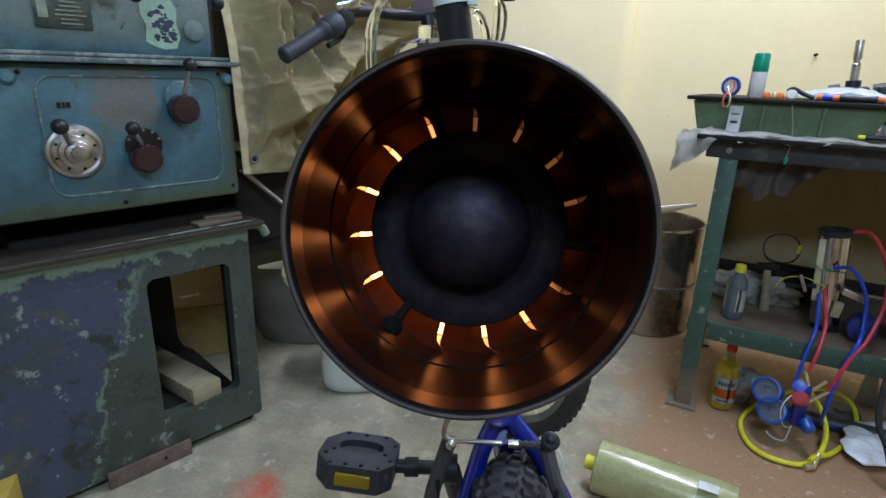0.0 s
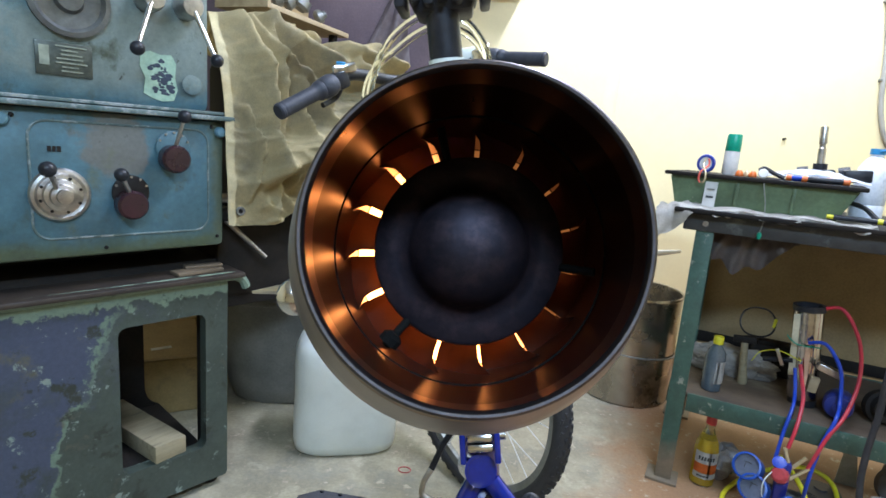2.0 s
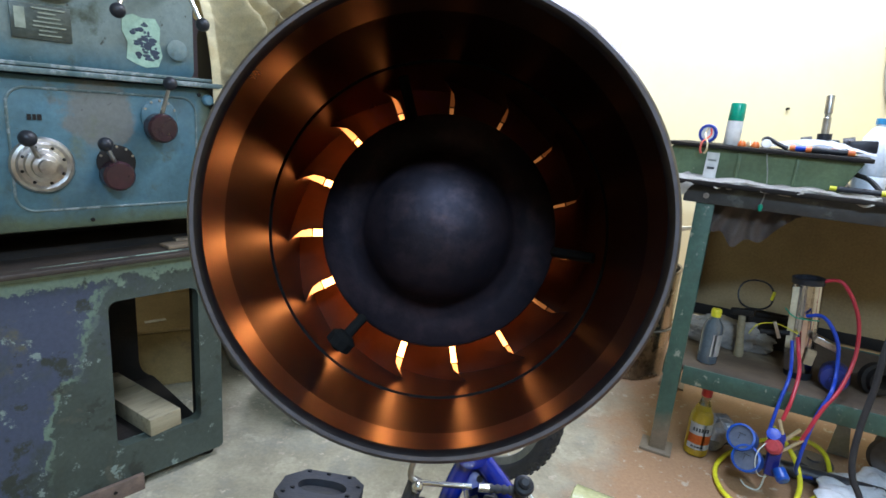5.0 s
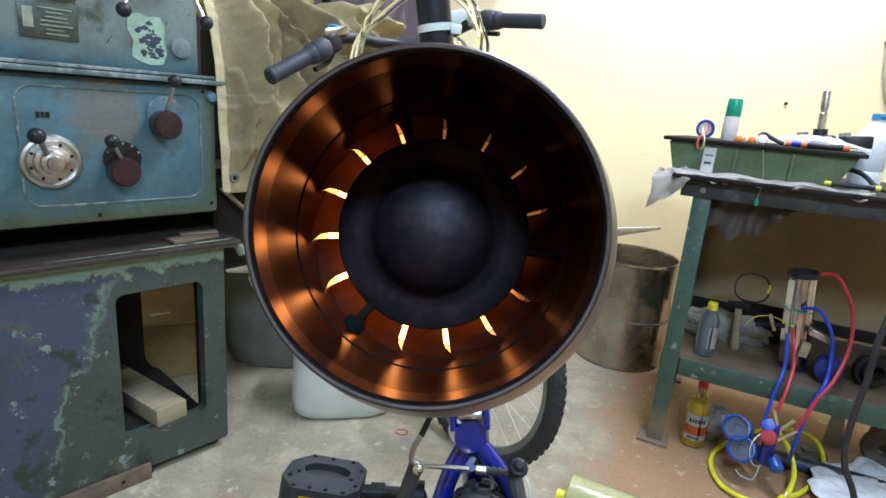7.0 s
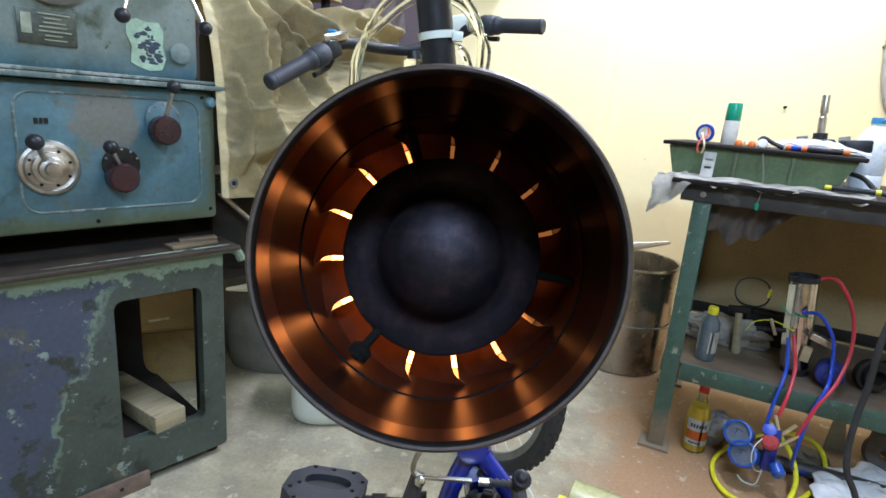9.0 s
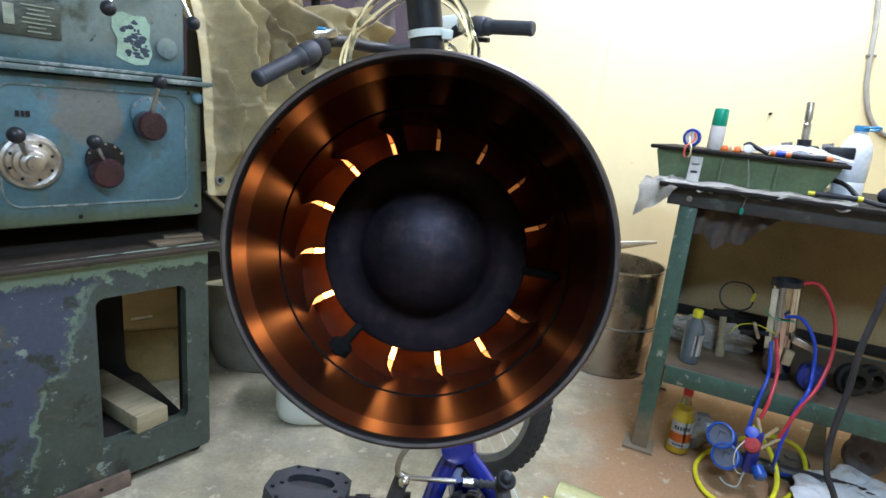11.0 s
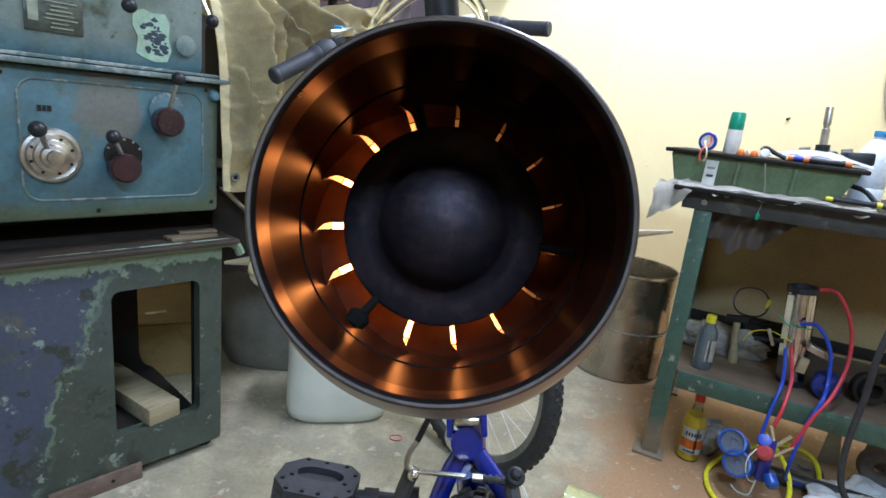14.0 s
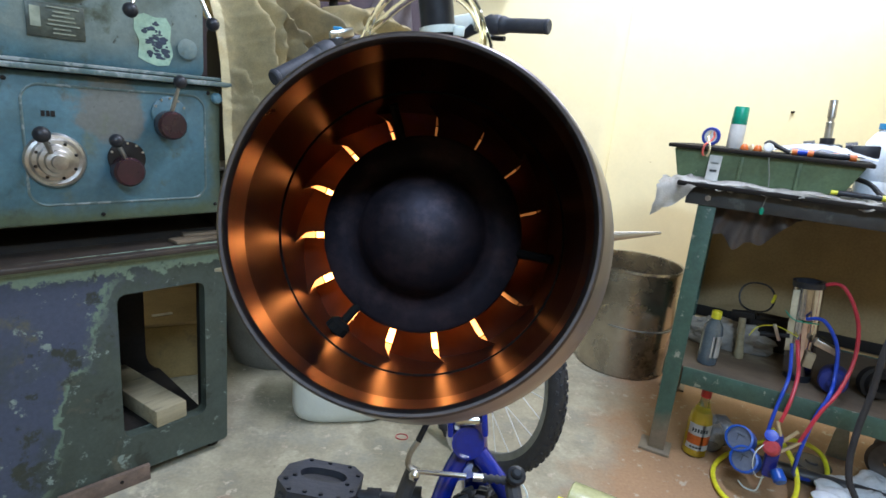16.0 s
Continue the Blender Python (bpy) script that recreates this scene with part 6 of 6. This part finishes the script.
for k in range(6):
    a = radians(-140 + 13 * k)
    bm = bmesh.new()
    bx(bm, (0.0396, 0, 0.103), (0.0012, 0.006, 0.013), Matrix.Rotation(a, 4, "Z"))
    part("print_bar", bm, M_ink, ob)
for k in range(4):
    a = radians(-135 + 14 * k)
    part("print_bar", made(bx, (0.0396, 0, 0.040), (0.0012, 0.008, 0.006), Matrix.Rotation(a, 4, "Z")), M_ink, ob)
bm = bmesh.new()
bmesh.ops.create_icosphere(bm, subdivisions=5, radius=1.0)
for vtx in bm.verts:
    q = vtx.co.copy()
    vtx.co = Vector((0.085 + 0.135 * q.x, -0.03 + 0.095 * q.y, 0.03 + 0.034 * q.z))
    d = vtx.co * 16
    vtx.co += q * 0.050 * noise.noise(d) + Vector((noise.noise(vtx.co * 40), noise.noise(vtx.co * 40 + Vector((5, 0, 0))), abs(noise.noise(vtx.co * 34)) * 1.6)) * 0.014
    vtx.co.z = max(0.001, vtx.co.z)
solid("polythene_bag", bm, M_film, "crumpled clear polythene lying on the floor", "plastic bag", m=Matrix.Translation((1.40, 1.74, 0)) @ Matrix.Diagonal((1.5, 1.4, 0.8, 1)), smooth=40)
bm = bmesh.new()
for i, (x, y) in enumerate(((0, 0), (0.04, 0.03), (0.0, 0.06), (0.05, 0.08))):
    ball(bm, (x, y, 0.05), 0.045, 12, (0.8, 0.8, 1.1))
for vtx in bm.verts:
    vtx.co += Vector((noise.noise(vtx.co * 34), noise.noise(vtx.co * 34 + Vector((5, 0, 0))), noise.noise(vtx.co * 40))) * 0.014
    vtx.co.z = max(0.001, vtx.co.z)
solid("crumpled_bag", bm, mat("grey_film", (0.24, 0.23, 0.23), (0.16, 0.15, 0.15), rough=0.3, scale=20, bump=0.3), "small crumpled grey plastic bag by the bottle", "plastic bag", m=Matrix.Translation((1.11, 1.955, 0)), smooth=40)
for x, y, r in ((1.655, 1.90, 0.062), (1.74, 1.99, 0.055)):
    bm = bmesh.new()
    spin(bm, [(r * 0.35, 0), (r, 0), (r, 0.03), (r * 0.7, 0.036), (r * 0.35, 0.036)], (0, 0, r), (-0.3, -1, r + 0.25), 28, True)
    solid("grinding_wheel", bm, mat("grey_abrasive", (0.17, 0.155, 0.155), rough=0.9, scale=30, bump=0.4), "worn grey grinding wheel leaning under the bench", "wheel", "wheels under the bench", m=Matrix.Translation((x, y, 0.004)))
bm = bmesh.new()
spin(bm, [(0.019, 0), (0.024, 0), (0.024, 0.42), (0.019, 0.42)], (0, 0, 0.0245), (1, 0.04, 0.0245), 20, True)
solid("scrap_tube", bm, M_armgrey, "grey scrap tube lying under the bench", "tube", m=B @ Matrix.Translation((0.32, 0.10, 0)))
bm = bmesh.new()
spin(bm, [(0, 0), (0.060, 0), (0.062, 0.004), (0.058, 0.010), (0.02, 0.011), (0.018, 0.016), (0, 0.016)], (0, 0, 0), (0, 0, 1), 32)
solid("iron_disc", bm, M_armgrey, "dark iron disc lying flat on the floor", "disc", m=Matrix.Translation((1.44, 1.93, 0.0)))
bm = bmesh.new()
slab(bm, [(-0.03, 0.0), (0.035, 0.0), (0.022, 0.12), (-0.012, 0.14)], [], -0.003, 0.003)
solid("sheet_scrap", bm, M_dull, "grey sheet-metal offcut leaning under the bench", "scrap", m=Matrix.Translation((1.56, 1.99, 0.0)) @ Matrix.Rotation(radians(-25), 4, "Z") @ Matrix.Rotation(radians(-14), 4, "X"))
hose("black_cable", [(0.78, 0.03, 0.937), (0.64, 0.0, 0.940), (0.575, -0.05, 0.915), (0.540, -0.085, 0.80), (0.523, -0.09, 0.662), (0.51, -0.1, 0.551), (0.511, -0.1, 0.44), (0.503, -0.11, 0.33), (0.503, -0.12, 0.239), (0.514, -0.13, 0.177), (0.536, -0.14, 0.137), (0.60, -0.16, 0.010), (0.72, -0.18, 0.010)], 0.0085, M_rubber, "thick black rubber cable hanging beside the bench")

# ---------- pot, canister, tub ----------
drum = thing("steel_drum", Matrix.Translation((0.955, 2.63, 0)), "dull steel drum tied with pale cord", "drum")
part("drum_body", made(spin, [(0, 0.0), (0.195, 0.0), (0.20, 0.006), (0.20, 0.47), (0.205, 0.476), (0.203, 0.486), (0.195, 0.484), (0.192, 0.47), (0.192, 0.02), (0, 0.02)], (0, 0, 0), (0, 0, 1), 48), M_drum, drum)
part("cord", made(spin, [(0.200, 0.225), (0.2045, 0.2265), (0.2045, 0.231), (0.200, 0.2325)], (0, 0, 0), (0.03, 0.0, 1), 48, True), M_dull, drum, "pale cord round the drum")
cn = thing("jerrycan", Matrix.Translation((-0.205, 1.975, 0)) @ Matrix.Rotation(radians(14), 4, "Z") @ Matrix.Diagonal((1.05, 1.05, 1.0, 1)), "white plastic canister with a red cap", "canister")
bm = bmesh.new()
rings = []
for z, k in ((0.0, 0.86), (0.012, 0.96), (0.04, 1.0), (0.10, 1.0), (0.20, 0.985), (0.30, 1.0), (0.35, 0.985), (0.385, 0.90), (0.405, 0.72), (0.415, 0.40)):
    ring = []
    for i in range(40):
        a = 2 * math.pi * i / 40
        c, s = math.cos(a), math.sin(a)
        ring.append(bm.verts.new((0.168 * k * math.copysign(abs(c) ** 0.55, c), 0.120 * k * math.copysign(abs(s) ** 0.55, s), z)))
    rings.append(ring)
for a, b in zip(rings, rings[1:]):
    for i in range(40):
        bm.faces.new((a[i], a[(i + 1) % 40], b[(i + 1) % 40], b[i]))
bm.faces.new(rings[0][::-1])
bm.faces.new(rings[-1])
part("canister_body", bm, M_white_pl, cn, smooth=60)
part("neck", made(rod, (-0.075, 0, 0.385), (-0.075, 0, 0.418), 0.028, 20), M_white_pl, cn)
part("cap", made(spin, [(0, 0.41), (0.032, 0.41), (0.032, 0.436), (0.029, 0.44), (0, 0.44)], (-0.075, 0, 0), (-0.075, 0, 1), 24), M_red, cn, "red screw cap")
part("carry_grip", made(sweep, [(-0.02, 0, 0.405), (0.0, 0, 0.435), (0.06, 0, 0.438), (0.10, 0, 0.40)], 0.014, 10), M_white_pl, cn)
bm = bmesh.new()
rings = []
for z, k in ((0.0, 0.80), (0.01, 0.84), (0.10, 0.91), (0.40, 1.0), (0.415, 1.04), (0.425, 1.02), (0.41, 0.97), (0.10, 0.87), (0.03, 0.8)):
    ring = []
    for i in range(40):
        a = 2 * math.pi * i / 40
        c, s = math.cos(a), math.sin(a)
        ring.append(bm.verts.new((0.36 * k * math.copysign(abs(c) ** 0.6, c), 0.22 * k * math.copysign(abs(s) ** 0.6, s), z)))
    rings.append(ring)
for a, b in zip(rings, rings[1:]):
    for i in range(40):
        bm.faces.new((a[i], a[(i + 1) % 40], b[(i + 1) % 40], b[i]))
bm.faces.new(rings[0][::-1])
bm.faces.new(rings[-1])
tub = thing("zinc_tub", Matrix.Translation((-0.44, 2.37, 0)) @ Matrix.Rotation(radians(10), 4, "Z"), "large dull zinc tub standing on the floor", "tub")
part("tub_body", bm, M_tub, tub, smooth=60)
bm = bmesh.new()
sweep(bm, [(0.36 * 1.045 * math.copysign(abs(math.cos(a)) ** 0.6, math.cos(a)), 0.22 * 1.045 * math.copysign(abs(math.sin(a)) ** 0.6, math.sin(a)), 0.420) for a in [2 * math.pi * (k + 0.5) / 40 for k in range(40)]], 0.009, 8, 2, True)
part("rolled_rim", bm, M_tub, tub)
bm = bmesh.new()
sweep(bm, [(0.020 * math.cos(a), 0.016 * math.sin(a), 0.002) for a in [2 * math.pi * k / 10 for k in range(10)]], 0.0015, 6, 4, True)
solid("rubber_ring", bm, M_hose_red, "small red rubber ring lying on the floor", "ring", m=Matrix.Translation((0.03, 1.82, 0)))

# lying film roll, yellow box, wall cable
d = (Vector((0.82, 1.33, 0.078)) - Vector((0.515, 1.475, 0.078))).normalized()
roll = thing("film_roll", Matrix.Translation((0.515, 1.475, 0.0725)) @ d.to_track_quat("X", "Z").to_matrix().to_4x4(), "roll of glossy olive-yellow film lying on the floor", "roll")
part("film", made(spin, [(0.02, 0.0), (0.068, 0.0), (0.072, 0.004), (0.071, 0.12), (0.070, 0.24), (0.067, 0.33), (0.066, 0.335), (0.02, 0.335)], (0, 0, 0), (1, 0, 0), 36, True), M_jarglass, roll)
part("core", made(rod, (-0.03, 0, 0), (0.34, 0, 0), 0.0195, 18), M_yel, roll, "yellow cardboard core")
part("tag", made(bx, (0.27, -0.03, 0.070), (0.045, 0.03, 0.003), Matrix.Rotation(radians(0), 4, "X")), M_paper, roll, "white paper tag")
bm = bmesh.new()
bx(bm, (0, 0, 0.075), (0.16, 0.12, 0.15), None, 0.003)
bxo = thing("carton", Matrix.Translation((-0.955, 1.145, 0)) @ Matrix.Rotation(radians(28), 4, "Z"), "small ochre yellow cardboard carton on the floor", "carton")
part("carton_body", bm, mat("ochre_card", (0.42, 0.32, 0.05), (0.34, 0.25, 0.04), rough=0.6, scale=8), bxo)
part("print_bar", made(bx, (0.045, -0.0605, 0.08), (0.006, 0.002, 0.03)), M_ink, bxo)
bm = bmesh.new()
sweep(bm, [(1.93, WALL_Y - 0.012, 2.95), (1.95, WALL_Y - 0.012, 2.3), (1.975, WALL_Y - 0.012, 1.9), (2.02, WALL_Y - 0.012, 1.65), (2.06, WALL_Y - 0.012, 1.35), (2.16, WALL_Y - 0.012, 1.18), (2.4, WALL_Y - 0.012, 1.10)], 0.011, 8)
solid("wall_cable", bm, mat("grey_conduit", (0.42, 0.40, 0.36), rough=0.5, scale=15), "grey cable running down the wall", "cable")
for z in (1.84, 1.5):
    bm = bmesh.new()
    bx(bm, (0, 0, 0), (0.04, 0.02, 0.012), None, 0.002)
    solid("cable_clip", bm, M_dull, "small grey cable clip on the wall", "clip", "cable clips", m=Matrix.Translation((1.985 if z > 1.6 else 2.04, WALL_Y - 0.010, z)))
bm = bmesh.new()
rod(bm, (0, 0, 0), (0, -0.015, 0.002), 0.006, 8)
solid("wall_nail", bm, M_dark, "dark nail stub in the wall", "nail", m=Matrix.Translation((1.645, WALL_Y, 1.20)))
